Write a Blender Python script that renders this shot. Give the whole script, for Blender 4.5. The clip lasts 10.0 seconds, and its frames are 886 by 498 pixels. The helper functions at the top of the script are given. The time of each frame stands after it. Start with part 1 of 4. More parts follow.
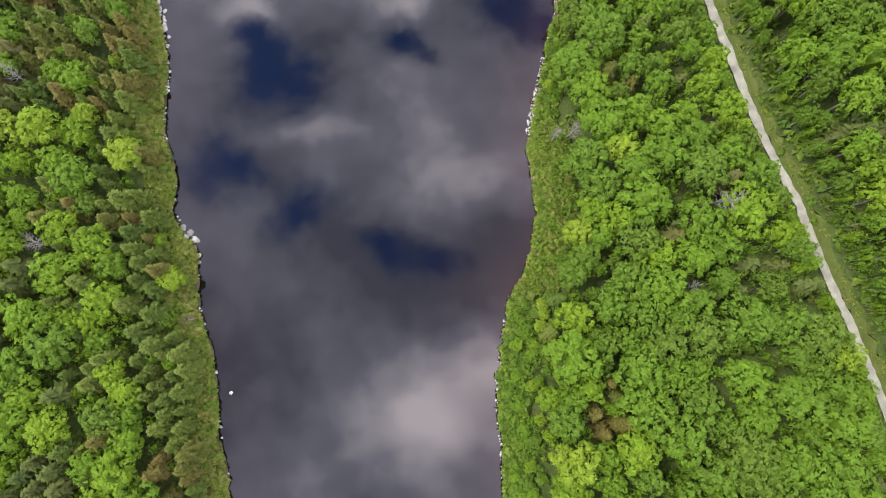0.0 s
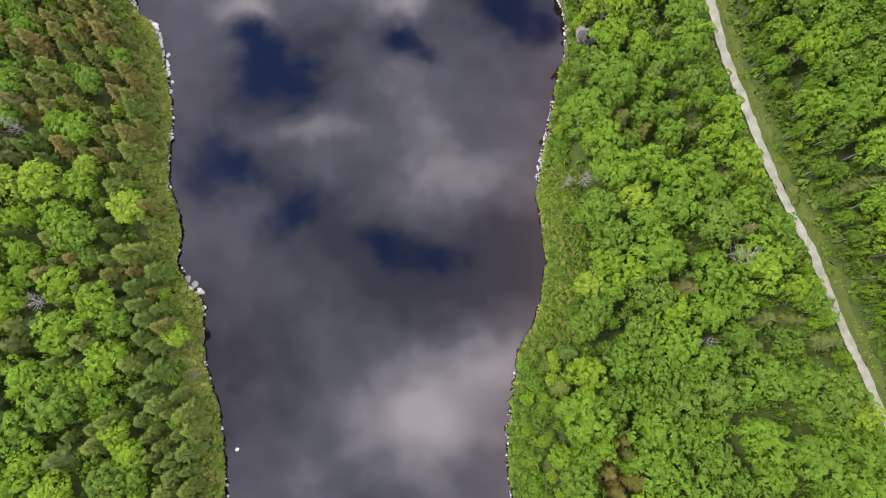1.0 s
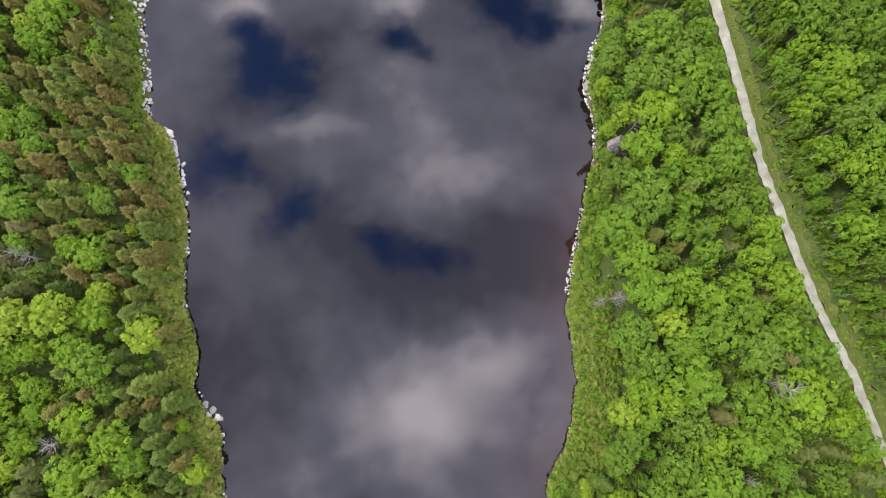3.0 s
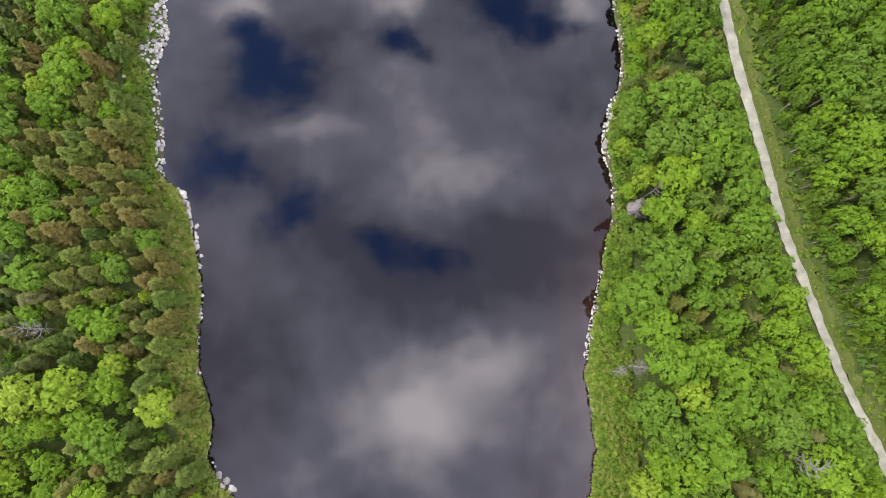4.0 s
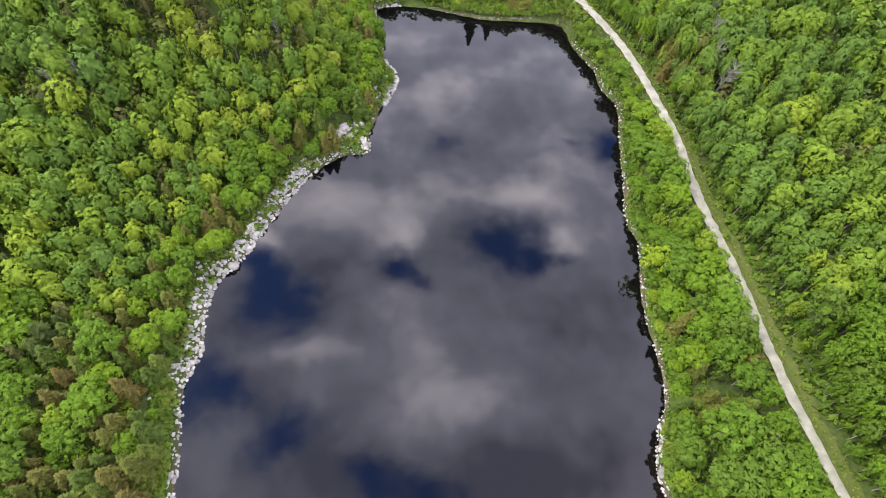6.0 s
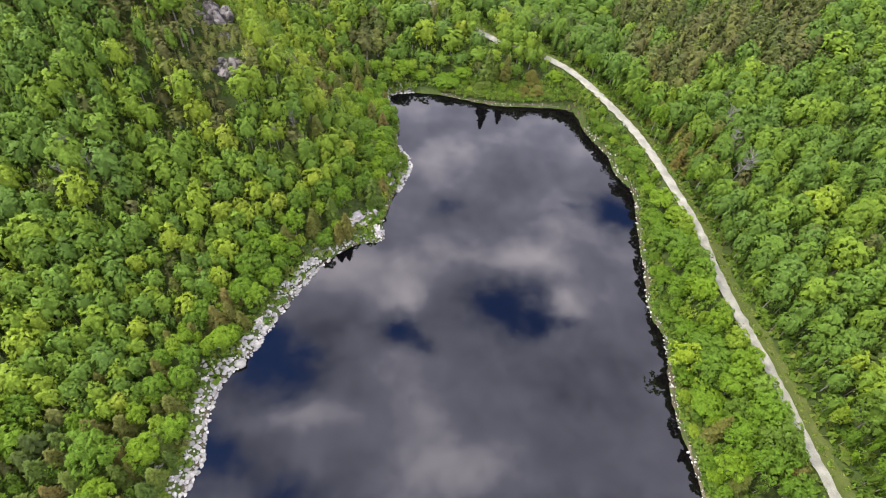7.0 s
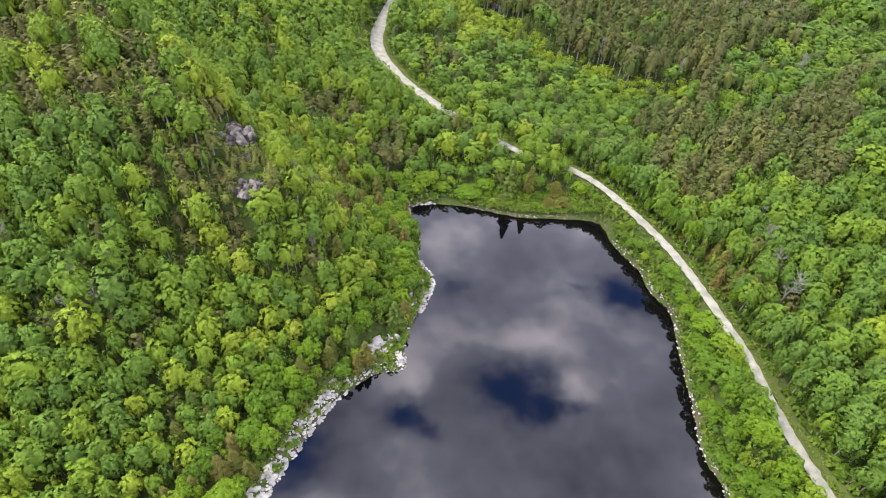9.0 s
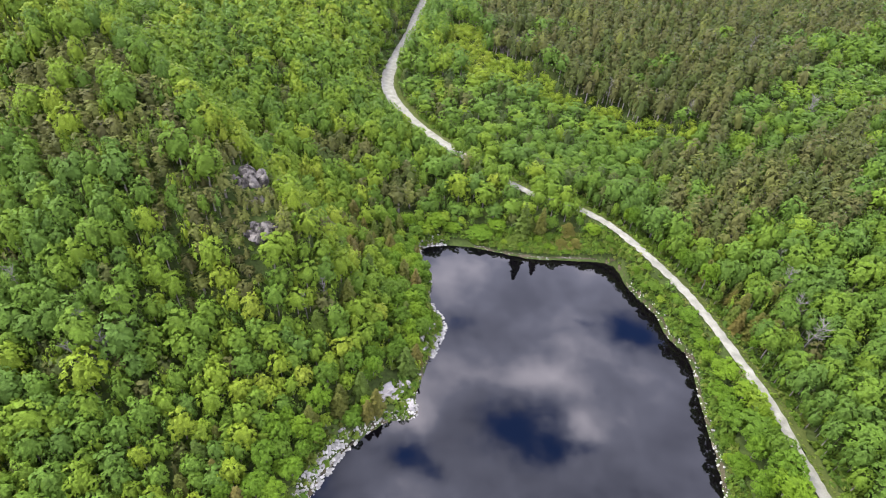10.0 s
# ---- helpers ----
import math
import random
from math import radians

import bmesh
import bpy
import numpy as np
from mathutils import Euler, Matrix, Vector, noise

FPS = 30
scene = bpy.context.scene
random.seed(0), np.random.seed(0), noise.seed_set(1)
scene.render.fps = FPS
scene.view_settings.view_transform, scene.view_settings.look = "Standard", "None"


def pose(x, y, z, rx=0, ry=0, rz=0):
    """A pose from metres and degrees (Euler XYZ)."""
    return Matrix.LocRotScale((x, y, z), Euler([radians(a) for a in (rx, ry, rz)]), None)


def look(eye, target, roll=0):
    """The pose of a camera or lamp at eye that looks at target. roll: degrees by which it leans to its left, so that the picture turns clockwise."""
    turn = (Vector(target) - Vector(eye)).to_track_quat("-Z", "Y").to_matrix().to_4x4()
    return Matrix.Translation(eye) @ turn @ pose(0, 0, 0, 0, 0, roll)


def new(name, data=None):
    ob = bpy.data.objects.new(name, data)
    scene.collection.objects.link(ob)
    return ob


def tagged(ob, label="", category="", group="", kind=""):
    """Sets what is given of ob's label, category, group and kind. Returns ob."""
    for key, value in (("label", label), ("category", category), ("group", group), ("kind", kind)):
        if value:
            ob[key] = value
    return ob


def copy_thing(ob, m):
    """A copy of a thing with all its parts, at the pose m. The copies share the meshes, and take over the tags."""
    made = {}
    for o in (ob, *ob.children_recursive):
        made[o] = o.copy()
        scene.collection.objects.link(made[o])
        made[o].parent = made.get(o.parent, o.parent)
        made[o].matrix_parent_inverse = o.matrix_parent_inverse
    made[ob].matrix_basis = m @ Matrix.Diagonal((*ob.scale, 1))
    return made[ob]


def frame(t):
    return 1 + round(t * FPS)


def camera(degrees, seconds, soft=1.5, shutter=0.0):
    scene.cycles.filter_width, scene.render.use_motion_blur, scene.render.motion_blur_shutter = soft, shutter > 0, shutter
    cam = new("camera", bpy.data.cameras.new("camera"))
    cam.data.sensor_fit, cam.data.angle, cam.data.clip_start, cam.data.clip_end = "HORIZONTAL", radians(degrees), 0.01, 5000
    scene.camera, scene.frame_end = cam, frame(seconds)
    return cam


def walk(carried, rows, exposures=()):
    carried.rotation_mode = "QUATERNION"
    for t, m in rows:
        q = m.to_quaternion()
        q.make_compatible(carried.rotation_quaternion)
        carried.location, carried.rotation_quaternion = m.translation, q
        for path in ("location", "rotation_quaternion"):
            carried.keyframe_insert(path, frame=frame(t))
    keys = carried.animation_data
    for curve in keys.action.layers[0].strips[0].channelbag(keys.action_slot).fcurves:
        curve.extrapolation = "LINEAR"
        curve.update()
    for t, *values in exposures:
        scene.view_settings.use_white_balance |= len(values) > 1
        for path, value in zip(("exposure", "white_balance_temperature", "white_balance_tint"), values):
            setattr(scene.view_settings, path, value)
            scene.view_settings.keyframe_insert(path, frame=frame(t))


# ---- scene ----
cam = camera(77.6, 10.0, soft=1.0)
PATH = [
    (0, (-0.304, 1.054, 110.882), (-0.187, 1.367, 108.91), 19.3),
    (0.5, (-1.362, 5.931, 110.626), (-1.239, 6.244, 108.654), 20.2),
    (1, (-2.125, 11.624, 110.524), (-2.003, 11.932, 108.552), 20.3),
    (1.5, (-3.194, 17.431, 110.328), (-3.07, 17.738, 108.356), 20.6),
    (2, (-4.333, 23.599, 110.107), (-4.207, 23.903, 108.134), 21.1),
    (2.5, (-5.722, 29.637, 109.907), (-5.593, 29.941, 107.934), 21.6),
    (4, (-10.532, 48.523, 109.786), (-10.397, 48.83, 107.815), 22.6),
    (4.5, (-12.71, 54.729, 110.142), (-12.563, 55.287, 108.227), 13.9),
    (5, (-14.747, 59.406, 110.262), (-14.597, 60.231, 108.446), 9.8),
    (5.5, (-16.793, 64.409, 110.301), (-16.644, 65.365, 108.55), 8.6),
    (6, (-18.633, 69.024, 110.246), (-18.489, 70.077, 108.551), 7.8),
    (7.5, (-23.273, 81.782, 110.015), (-23.149, 83.089, 108.506), 5.9),
    (8, (-24.701, 85.71, 109.954), (-24.583, 87.067, 108.489), 5.6),
    (8.5, (-25.699, 89.26, 110.01), (-25.591, 90.666, 108.592), 5.4),
    (9, (-26.598, 91.866, 110.032), (-26.499, 93.32, 108.661), 5.0),
    (9.5, (-27.735, 93.723, 109.977), (-27.644, 95.219, 108.652), 4.9),
    (10, (-28.38, 94.705, 109.922), (-28.306, 96.244, 108.647), 4.4),
]
walk(cam, [(t, look(eye, target, roll)) for t, eye, target, roll in PATH], [(0.0, 1.72, 6500, 10), (4.0, 1.72, 6500, 10), (6.0, 1.78, 6500, 10), (8.5, 1.83, 6500, 10), (10.0, 1.86, 6200, 11)])

# ---- world: broken cloud over blue sky, weak veiled sun ----
SUN_ELEV, SUN_AZ = 52.0, 285.0  # degrees; azimuth clockwise from +y
world = bpy.data.worlds.new("sky")
scene.world = world
world.use_nodes = True
wn, wl = world.node_tree.nodes, world.node_tree.links
wn.clear()


def wmath(op, a, b=None, c=None, clamp=False):
    n = wn.new("ShaderNodeMath")
    n.operation, n.use_clamp = op, clamp
    for slot, v in enumerate((a, b, c)):
        if v is None:
            continue
        if isinstance(v, (int, float)):
            n.inputs[slot].default_value = v
        else:
            wl.new(v, n.inputs[slot])
    return n.outputs[0]


geo = wn.new("ShaderNodeTexCoord")
sep = wn.new("ShaderNodeSeparateXYZ")
wl.new(geo.outputs["Generated"], sep.inputs[0])
flat_z = wmath("MAXIMUM", sep.outputs[2], 0.10)
sky_u, sky_v = wmath("DIVIDE", sep.outputs[0], flat_z), wmath("DIVIDE", sep.outputs[1], flat_z)
join = wn.new("ShaderNodeCombineXYZ")
wl.new(sky_u, join.inputs[0]), wl.new(sky_v, join.inputs[1])


def wnoise(scale, detail, shift, rough=0.55):
    n = wn.new("ShaderNodeTexNoise")
    n.inputs["Scale"].default_value, n.inputs["Detail"].default_value, n.inputs["Roughness"].default_value = scale, detail, rough
    add = wn.new("ShaderNodeVectorMath")
    add.inputs[1].default_value = (shift, shift * 0.7, shift * 1.3)
    wl.new(join.outputs[0], add.inputs[0]), wl.new(add.outputs[0], n.inputs["Vector"])
    return n.outputs[0]


warp = 0.12
warp_u = wmath("ADD", sky_u, wmath("MULTIPLY", wmath("SUBTRACT", wnoise(8.0, 5, 2.0), 0.5), warp))
warp_v = wmath("ADD", sky_v, wmath("MULTIPLY", wmath("SUBTRACT", wnoise(8.0, 5, 7.0), 0.5), warp))


def patch(u, v, ru, rv, amount):
    """A soft round patch of the cloud field."""
    a = wmath("DIVIDE", wmath("SUBTRACT", warp_u, u), ru)
    b = wmath("DIVIDE", wmath("SUBTRACT", warp_v, v), rv)
    r2 = wmath("ADD", wmath("MULTIPLY", a, a), wmath("MULTIPLY", b, b))
    return wmath("MULTIPLY", wmath("EXPONENT", wmath("MULTIPLY", r2, -0.9)), amount)


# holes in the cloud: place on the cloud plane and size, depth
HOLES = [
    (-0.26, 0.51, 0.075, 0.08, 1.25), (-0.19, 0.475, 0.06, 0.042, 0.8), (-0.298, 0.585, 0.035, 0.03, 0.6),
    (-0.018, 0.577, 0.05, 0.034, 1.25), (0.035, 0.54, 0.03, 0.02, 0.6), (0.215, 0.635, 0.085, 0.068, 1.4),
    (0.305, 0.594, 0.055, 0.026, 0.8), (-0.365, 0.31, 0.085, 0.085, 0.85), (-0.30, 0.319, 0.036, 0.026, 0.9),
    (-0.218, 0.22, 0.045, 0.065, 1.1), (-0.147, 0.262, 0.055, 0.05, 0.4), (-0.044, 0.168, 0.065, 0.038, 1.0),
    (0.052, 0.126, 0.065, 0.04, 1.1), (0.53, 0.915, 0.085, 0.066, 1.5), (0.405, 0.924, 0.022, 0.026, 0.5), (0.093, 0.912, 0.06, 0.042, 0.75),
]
# brighter and darker masses of cloud
MASSES = [
    (-0.21, 0.392, 0.105, 0.03, 0.55), (-0.30, 0.625, 0.05, 0.03, 0.6), (0.068, 0.275, 0.14, 0.06, 0.5),
    (0.13, -0.05, 0.08, 0.06, 0.55), (0.01, -0.15, 0.09, 0.07, 0.8), (0.266, 0.773, 0.085, 0.05, 0.7),
    (0.127, 1.09, 0.08, 0.09, 0.5), (0.34, 0.65, 0.035, 0.035, 0.5), (-0.116, 0.735, 0.15, 0.06, 0.5),
    (-0.012, 0.65, 0.05, 0.045, 0.6), (0.24, 0.17, 0.13, 0.10, -0.75), (0.46, 0.5, 0.09, 0.12, -0.3),
    (-0.36, -0.02, 0.13, 0.14, -0.6), (0.03, 0.03, 0.14, 0.07, -0.3), (-0.13, 0.55, 0.065, 0.06, -0.2), (0.40, 1.06, 0.18, 0.08, -0.2), (-0.16, 0.12, 0.12, 0.10, -0.3), (-0.08, 0.2, 0.2, 0.12, -0.15),
]
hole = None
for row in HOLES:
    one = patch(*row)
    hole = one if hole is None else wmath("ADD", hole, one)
mass = None
for row in MASSES:
    one = patch(*row)
    mass = one if mass is None else wmath("ADD", mass, one)
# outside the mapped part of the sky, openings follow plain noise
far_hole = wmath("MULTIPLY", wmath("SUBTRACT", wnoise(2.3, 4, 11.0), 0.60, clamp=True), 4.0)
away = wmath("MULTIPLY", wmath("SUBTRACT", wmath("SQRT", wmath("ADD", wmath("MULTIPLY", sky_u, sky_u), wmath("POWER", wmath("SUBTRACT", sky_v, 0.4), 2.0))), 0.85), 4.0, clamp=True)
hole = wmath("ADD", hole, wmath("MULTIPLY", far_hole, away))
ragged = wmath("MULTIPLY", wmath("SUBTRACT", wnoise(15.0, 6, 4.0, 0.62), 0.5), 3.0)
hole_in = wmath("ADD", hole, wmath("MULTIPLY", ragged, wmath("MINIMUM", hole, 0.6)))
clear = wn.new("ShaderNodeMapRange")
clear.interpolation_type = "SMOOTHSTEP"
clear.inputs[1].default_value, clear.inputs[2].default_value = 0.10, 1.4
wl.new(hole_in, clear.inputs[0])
large = wmath("MULTIPLY", wmath("SUBTRACT", wnoise(3.6, 5, 0.0), 0.5), 1.5)
small = wmath("MULTIPLY", wmath("SUBTRACT", wnoise(12.0, 5, 9.0), 0.5), 0.5)
thin = wmath("MULTIPLY", wmath("MINIMUM", wmath("SQRT", hole), 1.0), -0.25)  # cloud thins out towards its gaps
grey = wmath("ADD", wmath("ADD", wmath("ADD", wmath("ADD", large, small), 0.5), wmath("MULTIPLY", mass, 0.8)), thin)
ramp = wn.new("ShaderNodeValToRGB")
els = ramp.color_ramp.elements
els[0].position, els[0].color = 0.05, (0.30, 0.31, 0.42, 1)
els[1].position, els[1].color = 1.0, (2.7, 2.45, 2.6, 1)
mid = els.new(0.42)
mid.color = (0.76, 0.76, 0.96, 1)
wl.new(wmath("MULTIPLY", grey, 0.8), ramp.inputs[0])
nishita = wn.new("ShaderNodeTexSky")
nishita.sky_type, nishita.sun_disc = "NISHITA", False
nishita.ozone_density, nishita.dust_density = 4.0, 0.2
nishita.sun_elevation, nishita.sun_rotation = radians(SUN_ELEV), radians(SUN_AZ)
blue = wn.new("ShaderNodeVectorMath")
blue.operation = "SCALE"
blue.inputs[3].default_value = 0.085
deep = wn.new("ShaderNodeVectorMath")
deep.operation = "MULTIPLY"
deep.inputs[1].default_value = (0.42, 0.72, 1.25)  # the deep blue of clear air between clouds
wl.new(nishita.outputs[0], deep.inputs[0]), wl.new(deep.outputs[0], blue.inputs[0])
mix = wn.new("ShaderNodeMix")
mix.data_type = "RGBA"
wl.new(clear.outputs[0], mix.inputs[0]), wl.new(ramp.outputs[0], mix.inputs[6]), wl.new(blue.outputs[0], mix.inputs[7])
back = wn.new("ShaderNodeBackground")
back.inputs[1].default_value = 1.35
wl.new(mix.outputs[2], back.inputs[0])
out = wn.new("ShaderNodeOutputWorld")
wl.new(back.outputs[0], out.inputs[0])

sun_data = bpy.data.lights.new("sun", "SUN")
sun_data.energy, sun_data.angle, sun_data.color = 2.0, radians(14), (1.0, 0.96, 0.88)
sun = new("sun", sun_data)
az, el = radians(SUN_AZ), radians(SUN_ELEV)
sun_dir = Vector((math.sin(az) * math.cos(el), math.cos(az) * math.cos(el), math.sin(el)))
sun.matrix_world = look(sun_dir * 400, (0, 0, 0))


# ---- materials ----
class Mat:
    """A node material under construction."""

    def __init__(self, name, rough=0.8, spec=0.3):
        self.m = bpy.data.materials.new(name)
        self.m.use_nodes = True
        self.n, self.l = self.m.node_tree.nodes, self.m.node_tree.links
        self.bsdf = self.n["Principled BSDF"]
        self.bsdf.inputs["Roughness"].default_value = rough
        self.bsdf.inputs["Specular IOR Level"].default_value = spec

    def put(self, node, slot, v):
        if hasattr(v, "is_linked"):
            self.l.new(v, node.inputs[slot])
        else:
            node.inputs[slot].default_value = v

    def noise(self, scale, detail=3, coord="Object", rough=0.55):
        tc = self.n.new("ShaderNodeTexCoord")
        t = self.n.new("ShaderNodeTexNoise")
        t.inputs["Scale"].default_value, t.inputs["Detail"].default_value, t.inputs["Roughness"].default_value = scale, detail, rough
        self.l.new(tc.outputs[coord], t.inputs["Vector"])
        return t.outputs[0]

    def place(self, scale, detail=3):
        """Noise over world places."""
        g = self.n.new("ShaderNodeNewGeometry")
        t = self.n.new("ShaderNodeTexNoise")
        t.inputs["Scale"].default_value, t.inputs["Detail"].default_value = scale, detail
        self.l.new(g.outputs["Position"], t.inputs["Vector"])
        return t.outputs[0]

    def island(self):
        return self.n.new("ShaderNodeNewGeometry").outputs["Random Per Island"]

    def each(self):
        return self.n.new("ShaderNodeObjectInfo").outputs["Random"]

    def attribute(self, name):
        a = self.n.new("ShaderNodeAttribute")
        a.attribute_name = name
        return a.outputs["Fac"]

    def math(self, op, a, b, clamp=False):
        t = self.n.new("ShaderNodeMath")
        t.operation, t.use_clamp = op, clamp
        self.put(t, 0, a), self.put(t, 1, b)
        return t.outputs[0]

    def ramp(self, fac, *stops):
        r = self.n.new("ShaderNodeValToRGB")
        e = r.color_ramp.elements
        e[0].position, e[0].color = stops[0][0], (*stops[0][1], 1)
        e[1].position, e[1].color = stops[-1][0], (*stops[-1][1], 1)
        for p, c in stops[1:-1]:
            e.new(p).color = (*c, 1)
        self.l.new(fac, r.inputs[0])
        return r.outputs[0]

    def blend(self, fac, a, b, mode="MIX"):
        t = self.n.new("ShaderNodeMix")
        t.data_type, t.blend_type = "RGBA", mode
        self.put(t, 0, fac)
        for slot, v in ((6, a), (7, b)):
            self.put(t, slot, v if hasattr(v, "is_linked") else (*v, 1))
        return t.outputs[2]

    def bump(self, height, strength=0.4, distance=0.1):
        b = self.n.new("ShaderNodeBump")
        b.inputs["Strength"].default_value, b.inputs["Distance"].default_value = strength, distance
        self.l.new(height, b.inputs["Height"])
        self.l.new(b.outputs[0], self.bsdf.inputs["Normal"])

    def colour(self, c):
        self.put(self.bsdf, "Base Color", c)
        return self


def leaf_material(name, stops, per_tree, light=0.45, soft=0.0):
    """Foliage: a colour for each tree, varied leaf by leaf, with light passing through; soft: how far the crown's own roundness sets the shading."""
    k = Mat(name, rough=0.6, spec=0.10)
    tree = k.each() if per_tree else k.attribute("tint")
    base = k.ramp(tree, *stops)
    leaf = k.math("ADD", k.math("MULTIPLY", k.island(), 0.40), 0.80)
    grain = k.place(4.5, 3)
    patchy = k.math("MULTIPLY", k.math("ADD", k.math("MULTIPLY", k.place(0.6, 2), 0.6), 0.7), k.math("ADD", k.math("MULTIPLY", grain, 0.7), 0.65))
    shade = k.math("MULTIPLY", leaf, patchy)
    k.bump(grain, 0.4, 0.2)
    tr = k.n.new("ShaderNodeBsdfTranslucent")
    if soft:
        way = k.n.new("ShaderNodeAttribute")
        way.attribute_name = "outward"
        facing = k.blend(soft, k.n.new("ShaderNodeNewGeometry").outputs["Normal"], way.outputs["Vector"])
        k.l.new(facing, k.bsdf.inputs["Normal"]), k.l.new(facing, tr.inputs["Normal"])
    comb = k.n.new("ShaderNodeVectorMath")
    comb.operation = "SCALE"
    k.l.new(base, comb.inputs[0]), k.l.new(shade, comb.inputs[3])
    k.colour(comb.outputs[0])
    k.l.new(comb.outputs[0], tr.inputs[0])
    ms = k.n.new("ShaderNodeMixShader")
    ms.inputs[0].default_value = light
    outp = k.n["Material Output"]
    k.l.new(k.bsdf.outputs[0], ms.inputs[1]), k.l.new(tr.outputs[0], ms.inputs[2]), k.l.new(ms.outputs[0], outp.inputs[0])
    return k.m


BROAD = [(0.0, (0.078, 0.128, 0.014)), (0.25, (0.077, 0.137, 0.012)), (0.5, (0.090, 0.159, 0.011)), (0.8, (0.118, 0.190, 0.011)), (1.0, (0.150, 0.211, 0.018))]
CONIF = [(0.0, (0.036, 0.056, 0.011)), (0.35, (0.045, 0.064, 0.011)), (0.6, (0.051, 0.062, 0.012)), (0.8, (0.066, 0.065, 0.018)), (1.0, (0.090, 0.102, 0.019))]
CONIF_NEAR = [(0.0, (0.042, 0.068, 0.009)), (0.5, (0.054, 0.079, 0.010)), (1.0, (0.070, 0.092, 0.013))]
CONIF_RUSTY = [(0.0, (0.056, 0.069, 0.010)), (0.5, (0.070, 0.073, 0.012)), (1.0, (0.082, 0.068, 0.015))]
BROAD_HILL = [(0.0, (0.078, 0.136, 0.020)), (0.25, (0.088, 0.151, 0.017)), (0.5, (0.120, 0.186, 0.016)), (0.8, (0.158, 0.216, 0.016)), (1.0, (0.184, 0.226, 0.022))]
leaf_hill = leaf_material("hill_leaves", BROAD_HILL, False, 0.34, 0.68)
leaf_broad, leaf_broad_far = leaf_material("broad_leaves", BROAD, True), leaf_material("broad_leaves_far", BROAD, False)
leaf_rusty = leaf_material("rusty_needles", CONIF_RUSTY, True, 0.15)
leaf_conif, leaf_conif_far = leaf_material("needles", CONIF_NEAR, True, 0.15), leaf_material("needles_far", CONIF, False, 0.15, 0.6)
SHRUB = [(0.0, (0.06, 0.11, 0.014)), (0.5, (0.10, 0.155, 0.016)), (1.0, (0.16, 0.165, 0.04))]
leaf_shrub = leaf_material("shrub_leaves", SHRUB, False)
leaf_yellow = leaf_material("yellow_leaves", [(0.0, (0.18, 0.25, 0.015)), (1.0, (0.20, 0.27, 0.02))], True)

k = Mat("bark", 0.9)
k.colour(k.ramp(k.noise(3.0, 4), (0.3, (0.09, 0.075, 0.06)), (0.7, (0.21, 0.19, 0.165))))
k.bump(k.noise(12, 3), 0.5, 0.03)
bark = k.m
k = Mat("dead_wood", 0.85)
k.colour(k.ramp(k.noise(2.0, 4), (0.3, (0.075, 0.068, 0.058)), (0.7, (0.175, 0.162, 0.144))))
dead_wood = k.m
k = Mat("dry_twigs", 0.9)
k.colour(k.ramp(k.place(2.0, 4), (0.3, (0.06, 0.054, 0.046)), (0.7, (0.155, 0.140, 0.122))))
k.bump(k.place(8.0, 3), 0.7, 0.1)
dry_twigs = k.m
k = Mat("boulder_stone", 0.85)
tone = k.blend(0.5, k.ramp(k.noise(1.6, 5), (0.3, (0.09, 0.086, 0.072)), (0.7, (0.25, 0.24, 0.205))), k.ramp(k.each(), (0.0, (0.09, 0.086, 0.072)), (1.0, (0.30, 0.29, 0.25))))
k.colour(tone)
k.bump(k.noise(6, 5), 0.6, 0.08)
boulder_stone = k.m
k = Mat("shore_stone", 0.85)
k.colour(k.blend(0.5, k.ramp(k.noise(1.6, 5), (0.3, (0.12, 0.114, 0.096)), (0.7, (0.34, 0.33, 0.28))), k.ramp(k.island(), (0.0, (0.11, 0.105, 0.10)), (1.0, (0.40, 0.385, 0.33)))))
shore_stone = k.m
k = Mat("crag_rock", 0.9, 0.1)
k.colour(k.ramp(k.place(0.7, 5), (0.40, (0.030, 0.027, 0.023)), (0.60, (0.135, 0.122, 0.104))))
k.bump(k.place(1.4, 5), 0.8, 0.5)
crag_rock = k.m
k = Mat("gravel", 0.95)
fine = k.math("ADD", k.math("MULTIPLY", k.place(0.5, 4), 0.6), k.math("MULTIPLY", k.place(6.0, 4), 0.4))
k.colour(k.ramp(fine, (0.3, (0.100, 0.096, 0.072)), (0.5, (0.160, 0.155, 0.118)), (0.72, (0.25, 0.243, 0.190))))
k.bump(k.place(9.0, 3), 0.5, 0.03)
gravel = k.m
k = Mat("slab_rock", 0.9)
k.colour(k.blend(k.place(0.8, 5), (0.11, 0.10, 0.088), (0.30, 0.285, 0.26)))
k.bump(k.place(2.5, 5), 0.8, 0.2)
slab_rock = k.m
k = Mat("forest_floor", 0.95, 0.03)
floor_tone = k.ramp(k.math("ADD", k.math("MULTIPLY", k.place(0.12, 4), 0.5), k.math("MULTIPLY", k.place(1.3, 4), 0.5)), (0.32, (0.021, 0.027, 0.009)), (0.5, (0.036, 0.052, 0.013)), (0.68, (0.058, 0.070, 0.020)))
k.colour(floor_tone)
k.bump(k.place(1.5, 4), 0.7, 0.3)
forest_floor = k.m
k = Mat("verge_grass", 0.9, 0.05)
k.colour(k.ramp(k.math("ADD", k.math("MULTIPLY", k.place(0.35, 4), 0.5), k.math("MULTIPLY", k.place(3.5, 3), 0.5)), (0.3, (0.034, 0.048, 0.010)), (0.55, (0.056, 0.068, 0.016)), (0.75, (0.095, 0.092, 0.036))))
k.bump(k.place(5.0, 3), 0.7, 0.15)
verge_grass = k.m
